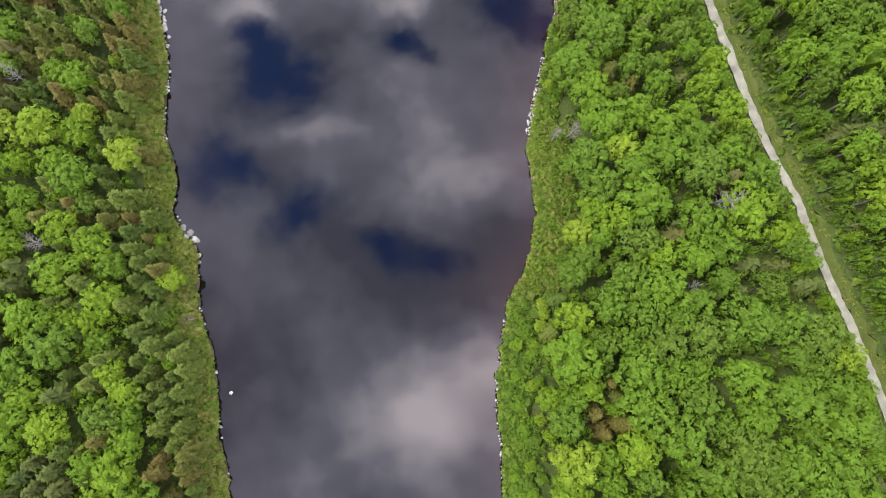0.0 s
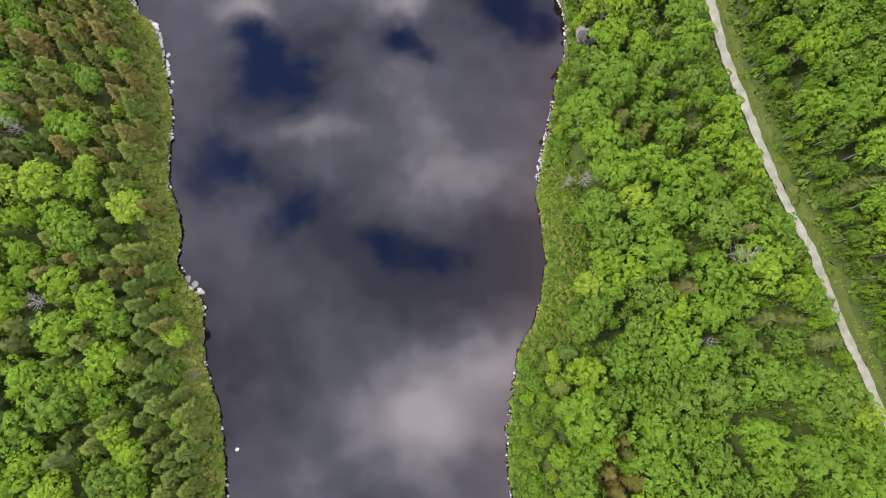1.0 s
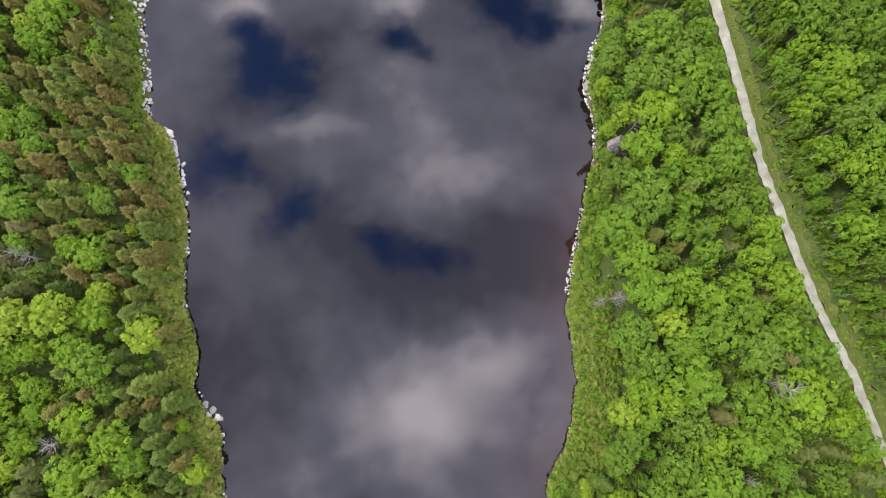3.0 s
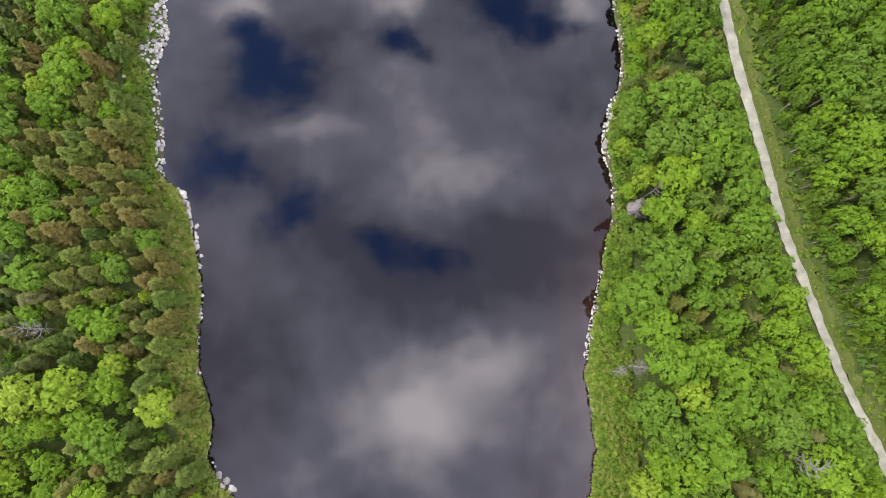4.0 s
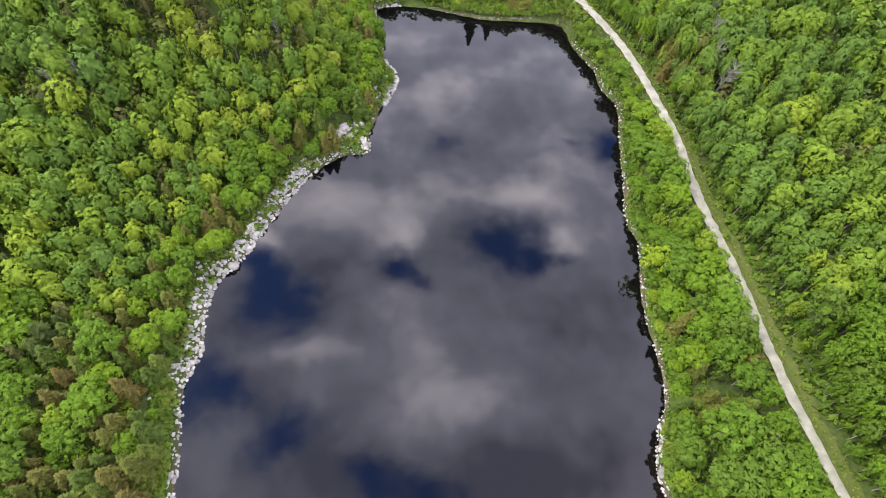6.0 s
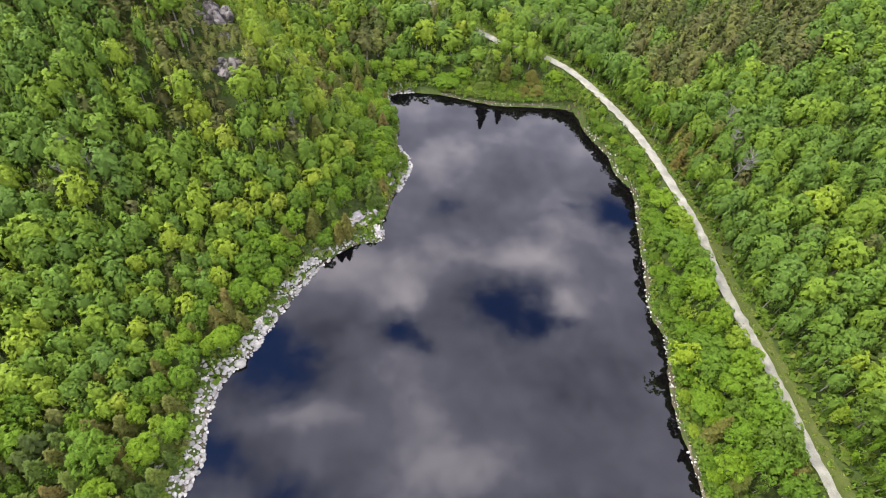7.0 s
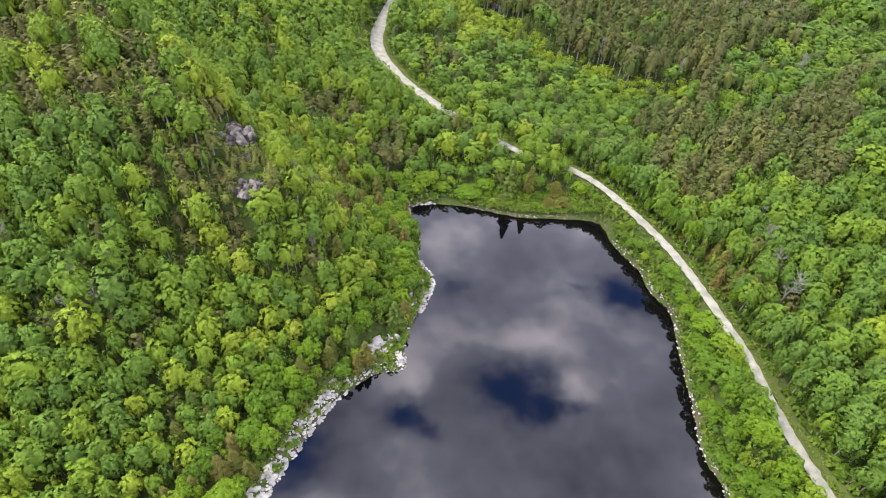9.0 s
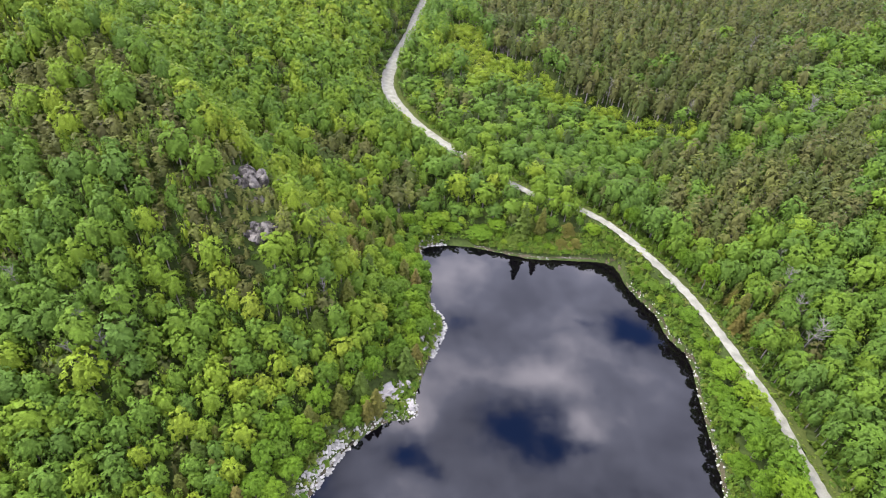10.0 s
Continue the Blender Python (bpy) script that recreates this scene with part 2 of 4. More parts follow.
k = Mat("bank_soil", 0.9, 0.1)
k.colour(k.ramp(k.math("ADD", k.math("MULTIPLY", k.place(0.25, 4), 0.6), k.math("MULTIPLY", k.place(3.0, 4), 0.4)), (0.38, (0.024, 0.022, 0.012)), (0.52, (0.055, 0.046, 0.026)), (0.66, (0.120, 0.100, 0.066))))
k.bump(k.place(4.0, 4), 0.7, 0.1)
bank_soil = k.m
k = Mat("lake_water", 0.02)
k.bsdf.inputs["IOR"].default_value = 1.43
k.bsdf.inputs["Specular IOR Level"].default_value = 0.5
k.colour(k.blend(k.math("MULTIPLY", k.attribute("tint"), k.place(0.06, 3), True), (0.0012, 0.0012, 0.0016), (0.022, 0.010, 0.007)))
k.bump(k.place(0.9, 2), 0.02, 0.02)
lake_water = k.m


# ---- plan: shores, trail and the lie of the land ----
LEFT_SHORE = [
    (-28, -120), (-32, -60), (-34.9, -27.5), (-37.3, -14), (-38.7, -2.6), (-42, 9), (-42.6, 19), (-45.5, 23), (-48, 27), (-47.5, 34),
    (-50.5, 45), (-50.3, 57), (-51.7, 66), (-54.8, 77), (-58.6, 81), (-59.1, 88), (-60.5, 98), (-61.5, 105), (-59.6, 112), (-60.6, 119.5),
    (-59.5, 127.5), (-55, 134), (-51.5, 142), (-46.6, 152), (-42.4, 159), (-35, 165.6), (-28.3, 167), (-28.5, 173), (-26, 183),
    (-22.2, 195), (-25.8, 203), (-25.8, 215), (-29, 222), (-28, 228), (-21, 229.6),
]
RIGHT_SHORE = [
    (-12, 229), (-3, 226.6), (7.5, 224.7), (20, 225), (30.8, 223.4), (33, 214), (38.4, 202), (39, 195), (42.4, 187), (40.3, 172),
    (38.8, 159), (37, 147), (38.8, 141), (37.2, 129.4), (36.4, 119), (37, 110), (36.6, 102), (34, 96), (31.8, 88), (32.8, 80),
    (32.5, 72), (30.2, 64), (29, 57), (26.5, 48), (24.8, 40), (25.6, 33), (25.8, 25.6), (24.5, 18.5), (22.4, 12.7), (19.5, 8.5),
    (18.5, 2), (16.5, -8), (17, -22), (16.9, -30), (18, -60), (22, -120),
]
TRAIL = [
    (120, -120), (97, -45), (86, -5), (81, 10), (76.8, 25), (74, 32), (70.1, 43), (65.8, 58.5), (63.3, 68), (61.5, 80), (59.8, 90), (58.1, 100),
    (57.1, 108), (56.3, 117), (55.4, 128), (53.4, 140), (52.3, 150), (52, 158), (51.8, 167), (50.2, 177), (47.7, 191), (44.6, 203),
    (39.8, 215), (32.8, 229), (23, 240), (4.5, 251), (-22.5, 280), (-37.5, 302), (-46, 324), (-46.8, 350), (-40, 400), (-33.5, 465), (-10, 620),
]
TRAIL_Z = 8.0


def smooth_line(points, step):
    """A Catmull-Rom line through the points, at about even steps."""
    p = np.array(points, float)
    p = np.vstack([2 * p[0] - p[1], p, 2 * p[-1] - p[-2]])
    outl = []
    for a, b, c, d in zip(p, p[1:], p[2:], p[3:]):
        n = max(2, int(np.linalg.norm(c - b) / step))
        t = np.linspace(0, 1, n, endpoint=False)[:, None]
        outl.append(0.5 * (2 * b + (c - a) * t + (2 * a - 5 * b + 4 * c - d) * t**2 + (3 * b - a - 3 * c + d) * t**3))
    return np.vstack(outl + [p[-2:-1]])


rng = np.random.default_rng(7)
shore_left, shore_right = smooth_line(LEFT_SHORE, 1.6), smooth_line(RIGHT_SHORE, 1.6)
lake_line = np.vstack([shore_left, shore_right])
lake_line = lake_line + rng.normal(0, 0.22, lake_line.shape)
trail_line = smooth_line(TRAIL, 3.0)


def near_line(x, y, line, closed=False):
    """Distance from places to a line, and on which side of it they lie (positive: to the right)."""
    a = line
    b = np.roll(line, -1, 0) if closed else line[1:]
    a = a if closed else line[:-1]
    best, side = np.full(x.shape, 1e9), np.zeros(x.shape)
    for (ax, ay), (bx, by) in zip(a, b):
        ex, ey = bx - ax, by - ay
        t = np.clip(((x - ax) * ex + (y - ay) * ey) / (ex * ex + ey * ey + 1e-9), 0, 1)
        dx, dy = x - ax - t * ex, y - ay - t * ey
        d = dx * dx + dy * dy
        closer = d < best
        best = np.where(closer, d, best)
        side = np.where(closer, np.sign(dx * ey - dy * ex), side)
    return np.sqrt(best), side


def in_lake(x, y):
    inside = np.zeros(x.shape, bool)
    a = lake_line
    for (ax, ay), (bx, by) in zip(a, np.roll(a, -1, 0)):
        if ay == by:
            continue
        inside ^= ((ay > y) != (by > y)) & (x < (bx - ax) * (y - ay) / (by - ay) + ax)
    return inside


def waves(x, y, scale, seed):
    """Cheap smooth noise of about -1 to 1."""
    r = np.random.default_rng(seed)
    total = np.zeros(np.shape(x))
    for i in range(7):
        ang, f = r.uniform(0, 6.28), scale * r.uniform(0.6, 1.9)
        total += np.sin((x * math.cos(ang) + y * math.sin(ang)) * f + r.uniform(0, 6.28))
    return total / 3.2


def land(x, y):
    """Height of the ground, distance from the shore (minus in the lake) and signed distance from the trail."""
    x, y = np.asarray(x, float), np.asarray(y, float)
    d, _ = near_line(x, y, lake_line, True)
    d = np.where(in_lake(x, y), -d, d)
    dr, side = near_line(x, y, trail_line)
    s = dr * side
    dl = np.maximum(d, 0)
    bank = 0.8 * (1 - np.exp(-dl / 1.2))
    h = bank + (TRAIL_Z - 0.8) * dl / (dl + np.maximum(dr - 1.5, 0) + 1e-6)
    west = np.clip((-20 - x) / 20, 0, 1) * np.clip((-s - 2) / 30, 0, 1)
    h = h + west * 0.115 * np.minimum(dl, 120)
    # the ridge west of the lake's head
    u = (x + 66) * -0.74 + (y - 200) * 0.67
    v = (x + 66) * 0.67 + (y - 200) * 0.74
    top = 27 + 0.17 * np.clip(u, 0, 70)
    fall = np.exp(-((np.minimum(u, 0) / 22) ** 2)) * np.exp(-((v / np.where(v > 0, 15, 45)) ** 2)) * np.exp(-((np.maximum(u - 160, 0) / 60) ** 2))
    hollow = 9 * np.exp(-(((x + 76) / 13) ** 2) - ((y - 180) / 12) ** 2)
    h = h + (top * fall - np.minimum(hollow, top * fall)) * np.clip((dr - 3) / 15, 0, 1) * (s < 0)
    # slope above the trail, and the low meadow at its bend
    east = np.maximum(s - 2.0, 0)
    rise = 2.6 * np.clip(east / 7, 0, 1) * np.clip((165 - y) / 40, 0, 1) + 0.21 * np.minimum(east, 70) + 0.05 * np.maximum(east - 70, 0).clip(0, 300)
    low = 13 * np.exp(-(((x - 45) / 40) ** 2) - ((y - 300) / 55) ** 2)
    h = h + np.where(s > 0, np.maximum(rise - low * np.clip(east / 15, 0, 1), -3.5 * np.clip(east / 15, 0, 1)), 0)
    rough = 0.45 * waves(x, y, 0.25, 3) + 1.2 * waves(x, y, 0.05, 4) * np.clip(dl / 40, 0, 1)
    h = h + rough * np.clip((dr - 3) / 6, 0, 1) * np.clip(dl / 4, 0, 1)
    return np.where(d < 0, np.maximum(0.30 * d, -5) - 0.05, np.maximum(h, 0.06)), d, s


# ---- mesh helpers ----
def mesh_from(name, verts, faces, mats, index=None, tint=None, soft=False, outward=None):
    """One mesh from arrays: faces as an array of equal polygons, or several such arrays."""
    me = bpy.data.meshes.new(name)
    verts = np.asarray(verts, np.float32)
    groups = [np.asarray(f, np.int32) for f in (faces if isinstance(faces, (list, tuple)) else [faces]) if len(f)]
    loops = np.concatenate([g.ravel() for g in groups])
    sizes = np.concatenate([np.full(len(g), g.shape[1], np.int32) for g in groups])
    me.vertices.add(len(verts)), me.loops.add(len(loops)), me.polygons.add(len(sizes))
    me.vertices.foreach_set("co", verts.ravel())
    me.loops.foreach_set("vertex_index", loops)
    me.polygons.foreach_set("loop_start", np.concatenate([[0], np.cumsum(sizes)[:-1]]).astype(np.int32))
    if index is not None:
        me.polygons.foreach_set("material_index", np.asarray(index, np.int32))
    me.polygons.foreach_set("use_smooth", np.full(len(sizes), soft))
    if tint is not None:
        me.attributes.new("tint", "FLOAT", "POINT").data.foreach_set("value", np.asarray(tint, np.float32))
    if outward is not None:
        me.attributes.new("outward", "FLOAT_VECTOR", "POINT").data.foreach_set("vector", np.asarray(outward, np.float32).ravel())
    for m in mats:
        me.materials.append(m)
    me.update(calc_edges=True)
    me.validate()
    return me


def part(name, me, parent, label=""):
    ob = new(name, me)
    ob.parent = parent
    return tagged(ob, label)


def tube(points, radii, sides=6):
    """Vertices and quads of a tapered, bent tube."""
    pts = np.asarray(points, float)
    vs, fs = [], []
    for i, (p, r) in enumerate(zip(pts, radii)):
        way = pts[min(i + 1, len(pts) - 1)] - pts[max(i - 1, 0)]
        way = way / (np.linalg.norm(way) + 1e-9)
        a = np.cross(way, (0.31, 0.95, 0.05))
        a = a / (np.linalg.norm(a) + 1e-9)
        b = np.cross(way, a)
        for s in range(sides):
            q = 2 * math.pi * s / sides
            vs.append(p + r * (a * math.cos(q) + b * math.sin(q)))
    for i in range(len(pts) - 1):
        for s in range(sides):
            t = (s + 1) % sides
            fs.append((i * sides + s, i * sides + t, (i + 1) * sides + t, (i + 1) * sides + s))
    return np.array(vs), np.array(fs)


def joined(pieces):
    vs, fs, n = [], [], 0
    for v, f in pieces:
        vs.append(v), fs.append(f + n)
        n += len(v)
    return np.vstack(vs), np.vstack(fs)


def ball(r, seed, level=1, squash=1.0, amount=0.25):
    """A lumpy ball."""
    bm = bmesh.new()
    bmesh.ops.create_icosphere(bm, subdivisions=level, radius=1.0)
    v = np.array([p.co[:] for p in bm.verts])
    f = np.array([[q.index for q in p.verts] for p in bm.faces])
    bm.free()
    w = 1 + amount * waves(v[:, 0] * 3 + v[:, 2], v[:, 1] * 3 - v[:, 2], 1.1, seed)
    v = v * w[:, None] * r
    v[:, 2] *= squash
    return v, f


# ---- ground, water, trail ----
def axis(parts):
    return np.unique(np.concatenate([np.arange(a, b, s) for a, b, s in parts]).round(3))


gx = np.concatenate([[-4500, -2500, -1400, -800, -500], axis([(-340, -120, 6), (-120, -66, 2.0), (-66, 46, 1.0), (46, 92, 1.4), (92, 110, 2.0), (110, 330, 6)]), [480, 800, 1400, 2500, 4500]])
gy = np.concatenate([[-4500, -2500, -1400, -800, -400, -250], axis([(-160, -40, 5), (-40, 236, 1.2), (236, 330, 2.5), (330, 560, 6)]), [640, 800, 1400, 2500, 4500]])
mx, my = np.meshgrid(gx, gy)
hz, hd, hs = land(mx.ravel(), my.ravel())
nx, ny = len(gx), len(gy)
ids = np.arange(nx * ny).reshape(ny, nx)
quads = np.stack([ids[:-1, :-1], ids[:-1, 1:], ids[1:, 1:], ids[1:, :-1]], -1).reshape(-1, 4)
ground = new("ground", mesh_from("ground", np.stack([mx.ravel(), my.ravel(), hz], 1), quads, [forest_floor], soft=True))
tagged(ground, "mossy green and brown forest floor round a lake", "ground", kind="structure")

lx, ly = np.meshgrid(np.arange(-90, 112, 3.0), np.arange(-130, 262, 3.0))
shallow = np.exp(land(lx.ravel(), ly.ravel())[1] / 7.0).clip(0, 1) * np.interp(ly.ravel(), [60, 95], [1.0, 0.08]) * np.interp(lx.ravel(), [-15, 5], [0.25, 1.0])
lids = np.arange(lx.size).reshape(lx.shape)
lquads = np.stack([lids[:-1, :-1], lids[:-1, 1:], lids[1:, 1:], lids[1:, :-1]], -1).reshape(-1, 4)
water = new("water", mesh_from("water", np.stack([lx.ravel(), ly.ravel(), 0 * lx.ravel()], 1), lquads, [lake_water], tint=shallow, soft=True))
tagged(water, "still dark lake water mirroring grey clouds", "lake", kind="structure")


def strip(name, line, left, right, lift, mats, crown=0.0, wobble=0.0, seed=1):
    """A band along the trail, from left to right of its middle, laid on the ground."""
    way = np.gradient(line, axis=0)
    way /= np.linalg.norm(way, axis=1)[:, None]
    across = np.stack([way[:, 1], -way[:, 0]], 1)
    n = 7
    r = np.random.default_rng(seed)
    rows = []
    for i, u in enumerate(np.linspace(0, 1, n)):
        o = (left + (right - left) * u) * np.interp(line[:, 1], [40, 130, 255, 310], [0.76, 1.0, 1.15, 2.3])
        w = r.normal(0, wobble, len(line)) if i in (0, n - 1) else 0
        rows.append(line + across * (o + w)[:, None])
    xy = np.array(rows)
    z = land(xy[..., 0].ravel(), xy[..., 1].ravel())[0].reshape(xy.shape[:2])
    z = z + lift + crown * (1 - np.abs(np.linspace(-1, 1, n)))[:, None]
    v = np.concatenate([xy, z[..., None]], -1).reshape(-1, 3)
    ids = np.arange(len(v)).reshape(n, len(line))
    q = np.stack([ids[:-1, :-1], ids[:-1, 1:], ids[1:, 1:], ids[1:, :-1]], -1).reshape(-1, 4)
    return mesh_from(name, v, q, mats, soft=True)


fine_trail = smooth_line(TRAIL, 1.2)
road = new("road", strip("road", fine_trail, -1.35, 1.05, 0.42, [gravel], 0.05, 0.12))
tagged(road, "narrow pale gravel trail with a worn surface", "trail", kind="structure")
verge = new("verge", strip("verge", fine_trail, 0.5, 3.8, 0.34, [verge_grass], 0.0, 0.35, 2))
tagged(verge, "mown green grass verge along the gravel trail", "verge", kind="structure")


def bank_band(line, inner, outer, seed):
    """A band of bare earth along a shore, from inner to outer metres up the bank, with ragged edges."""
    r = np.random.default_rng(seed)
    way = np.gradient(line, axis=0)
    way /= np.linalg.norm(way, axis=1)[:, None]
    side = np.stack([-way[:, 1], way[:, 0]], 1)
    rows = [line + side * (inner + (outer - inner) * u + r.normal(0, 0.16, len(line)))[:, None] for u in np.linspace(0, 1, 4)]
    xy = np.array(rows)
    z = np.maximum(land(xy[..., 0].ravel(), xy[..., 1].ravel())[0], -0.3) + 0.05
    ids = np.arange(len(z)).reshape(4, len(line))
    q = np.stack([ids[:-1, :-1], ids[:-1, 1:], ids[1:, 1:], ids[1:, :-1]], -1).reshape(-1, 4)
    return np.column_stack([xy.reshape(-1, 2), z]), q


shore_edge = new("bank", mesh_from("bank", *joined([bank_band(shore_left, -0.5, 0.4, 61), bank_band(shore_right, -0.5, 0.45, 62)]), [bank_soil], soft=True))
tagged(shore_edge, "bare brown and tan earth bank at the waterline", "bank", kind="structure")


# ---- trees ----
def spray(centres, normals, size, r, way=None):
    """Leaf sprays, one small pointed blade each, about the given normals; their tips point along way."""
    n = len(centres)
    nm = normals / (np.linalg.norm(normals, axis=1)[:, None] + 1e-9)
    a = np.cross(nm, r.normal(size=(n, 3))) if way is None else way - nm * np.sum(way * nm, axis=1)[:, None]
    a /= np.linalg.norm(a, axis=1)[:, None] + 1e-9
    b = np.cross(nm, a)
    s = size * r.uniform(0.7, 1.35, n)[:, None]
    v = np.stack([centres + a * s * 0.75, centres - a * s * 0.4 - b * s * 0.40, centres - a * s * 0.4 + b * s * 0.40], 1).reshape(-1, 3)
    return v, np.arange(3 * n).reshape(n, 3)


def unit_ball(level):
    bm = bmesh.new()
    bmesh.ops.create_icosphere(bm, subdivisions=level, radius=1.0)
    v = np.array([p.co[:] for p in bm.verts])
    f = np.array([[q.index for q in p.verts] for p in bm.faces])
    bm.free()
    return v, f


def broad_crown(seed, level, puffs, sprays, leaf, height=10.0, radius=3.2, low=1.4, limbs=7, body=0.6, down=1.35, point=0.0):
    """A crown of a few limbs that carry many leafy puffs, each covered with pointed sprays, round a dense inner body."""
    r = np.random.default_rng(seed)
    gold = math.pi * (3 - math.sqrt(5))
    boughs = []
    for i in range(limbs):
        zz = 0.92 - 1.3 * (i + 0.5) / limbs
        q = gold * i + r.uniform(-0.6, 0.6)
        rr = math.sqrt(max(0, 1 - zz * zz))
        boughs.append((np.array([rr * math.cos(q), rr * math.sin(q), zz]) * r.uniform(0.38, 0.62), r.uniform(0.36, 0.58)))
    mid, half = (height + low) / 2, (height - low) / 2
    form = np.array((radius, radius, half))

    def reach(d):
        far = np.full(len(d), 0.5)
        for c, size in boughs:
            along_c = d @ c
            disc = size**2 - c @ c + along_c**2
            far = np.maximum(far, np.where((disc > 0) & (along_c > 0), along_c + np.sqrt(np.maximum(disc, 0)), 0))
        return far

    def narrowed(v):
        return v * np.stack([1 - point * np.clip(v[:, 2] * 0.6 + 0.45, 0, 1)] * 2 + [np.ones(len(v))], 1)

    d, f = unit_ball(level)
    core = narrowed(d * (reach(d) * body * r.normal(1, 0.05, len(d)))[:, None]) * form + (0, 0, mid)
    i = np.arange(puffs)
    zz = 1 - down * (i + 0.5) / puffs
    q = gold * i + r.normal(0, 0.25, puffs)
    way = np.stack([np.sqrt(1 - zz**2) * np.cos(q), np.sqrt(1 - zz**2) * np.sin(q), zz], 1)
    size = r.uniform(0.75, 1.3, puffs) * 1.45 / math.sqrt(puffs)
    mids = way * (reach(way) * r.uniform(0.70, 0.95, puffs))[:, None]
    mids = narrowed(mids)
    pick = r.integers(0, puffs, sprays * 3)
    d = r.normal(size=(len(pick), 3)) + way[pick] * 0.9 + (0, 0, 0.5)
    d /= np.linalg.norm(d, axis=1)[:, None]
    pos = mids[pick] + d * (size[pick] * r.uniform(0.82, 1.12, len(pick)))[:, None]
    gap = np.linalg.norm(pos[:, None] - mids[None], axis=2) / size[None]
    gap[np.arange(len(pick)), pick] = 9
    keep = np.flatnonzero(gap.min(1) > 0.78)[:sprays]
    pos, d, w = pos[keep], d[keep], way[pick[keep]]
    out = d + w * 0.35
    return joined([(core, f), spray(pos * form + (0, 0, mid), d * 0.9 + (0, 0, 0.35) + r.normal(0, 0.3, d.shape), leaf, r, out + r.normal(0, 0.3, d.shape))])


def broad_trunk(seed, height=10.0, low=2.6):
    """The stem of a broadleaf tree, and its limbs apart."""
    r = np.random.default_rng(seed)
    lean = r.normal(0, 0.3, 2)
    pts = [(0, 0, -0.6), (lean[0] * 0.3, lean[1] * 0.3, low * 0.7), (lean[0], lean[1], low + (height - low) * 0.6)]
    limbs = []
    for i in range(3):
        q = i * 2.1 + r.uniform(0, 1)
        z = low * r.uniform(0.7, 1.2)
        e = np.array([math.cos(q), math.sin(q), 0]) * 1.9 + (0, 0, z + (height - low) * 0.4)
        limbs.append(tube([(lean[0] * 0.4, lean[1] * 0.4, z), e * (0.55, 0.55, 1) - (0, 0, 0.4), e], (0.09, 0.06, 0.02), 4))
    return tube(pts, (0.22, 0.16, 0.06), 6), limbs


def conifer_crown(seed, tiers, blades, twigs, height=9.0, radius=1.7, low=0.6, droop=0.38, full=0.75, leaf=0.42):
    """A spruce: whorls of drooping, folded boughs of uneven length, feathered with side twigs, round a narrow inner body."""
    r = np.random.default_rng(seed)
    core = tube([(0, 0, low), (0, 0, low + (height - low) * 0.3), (0, 0, height * 0.97)], (radius * 0.6, radius * 0.5, 0.03), 7)
    pieces = [(core[0], np.concatenate([core[1][:, :3], core[1][:, [0, 2, 3]]]))]
    for i in range(tiers):
        u = i / (tiers - 1)
        z = low + (height - low) * u * 0.95
        reach = radius * (1 - u) ** full + 0.16
        n = max(4, int(blades * (1 - 0.4 * u)))
        q = np.arange(n) * 2 * math.pi / n + r.uniform(0, 3) + r.normal(0, 0.25, n)
        L = reach * r.uniform(0.62, 1.2, n)
        way = np.stack([np.cos(q), np.sin(q), 0 * q], 1)
        side = np.stack([-np.sin(q), np.cos(q), 0 * q], 1)
        down = np.stack([0 * L, 0 * L, L * droop * r.uniform(0.6, 1.4, n)], 1)
        w = (L * 0.27 + 0.06)[:, None]
        root = np.zeros((n, 3)) + (0, 0, z + 0.15)
        tip, knee = root + way * L[:, None] - down, root + way * (L * 0.55)[:, None] - down * 0.3
        fall = (0, 0, 0.14 * reach)
        v = np.stack([root, knee + side * w - fall, tip, knee - side * w - fall, knee], 1).reshape(-1, 3)
        b = np.arange(n)[:, None] * 5
        pieces.append((v, np.concatenate([b + (0, 1, 4), b + (4, 1, 2), b + (0, 4, 3), b + (4, 2, 3)], 0)))
        for _ in range(twigs):
            t = r.uniform(0.3, 1.02, n)[:, None]
            sign = r.choice([-1.0, 1.0], n)[:, None]
            p = root + way * L[:, None] * t - down * t**2 + side * w * sign * r.uniform(0.2, 1.0, n)[:, None] * (1.5 - t) + (0, 0, 0.07)
            pieces.append(spray(p, way * 0.35 + (0, 0, 0.8) + r.normal(0, 0.3, (n, 3)), leaf, r, way + side * sign * 0.7 + (0, 0, -0.2)))
    return joined(pieces)


def conifer_trunk(height=9.0):
    return tube([(0, 0, -0.6), (0, 0, height * 0.5), (0, 0, height * 0.99)], (0.16, 0.10, 0.015), 6)


# --- where the trees stand ---
# stands of dark conifers beyond the trail's bend, and the young growth of the clearing before them
STAND = [(-2, 405), (0, 356), (22, 349), (29, 322), (45, 321), (57, 304), (72, 294), (75, 272), (85, 276), (93, 307), (117, 307), (140, 336), (141, 356), (173, 359), (194, 375), (240, 440), (240, 490), (0, 490)]
PINES = [(50, 271), (63, 274), (74, 263), (86, 257), (99, 265), (121, 279), (144, 294), (122, 256), (104, 240), (102, 230), (94, 219), (86, 223), (79, 241), (70, 224), (54, 219), (47, 237)]
CLEARING = [(-24, 398), (-3, 394), (-1, 355), (20, 347), (28, 324), (45, 322), (57, 306), (72, 296), (78, 284), (73, 282), (60, 290), (53, 297), (45, 306), (26, 314), (8, 318), (-8, 333), (-23, 351)]
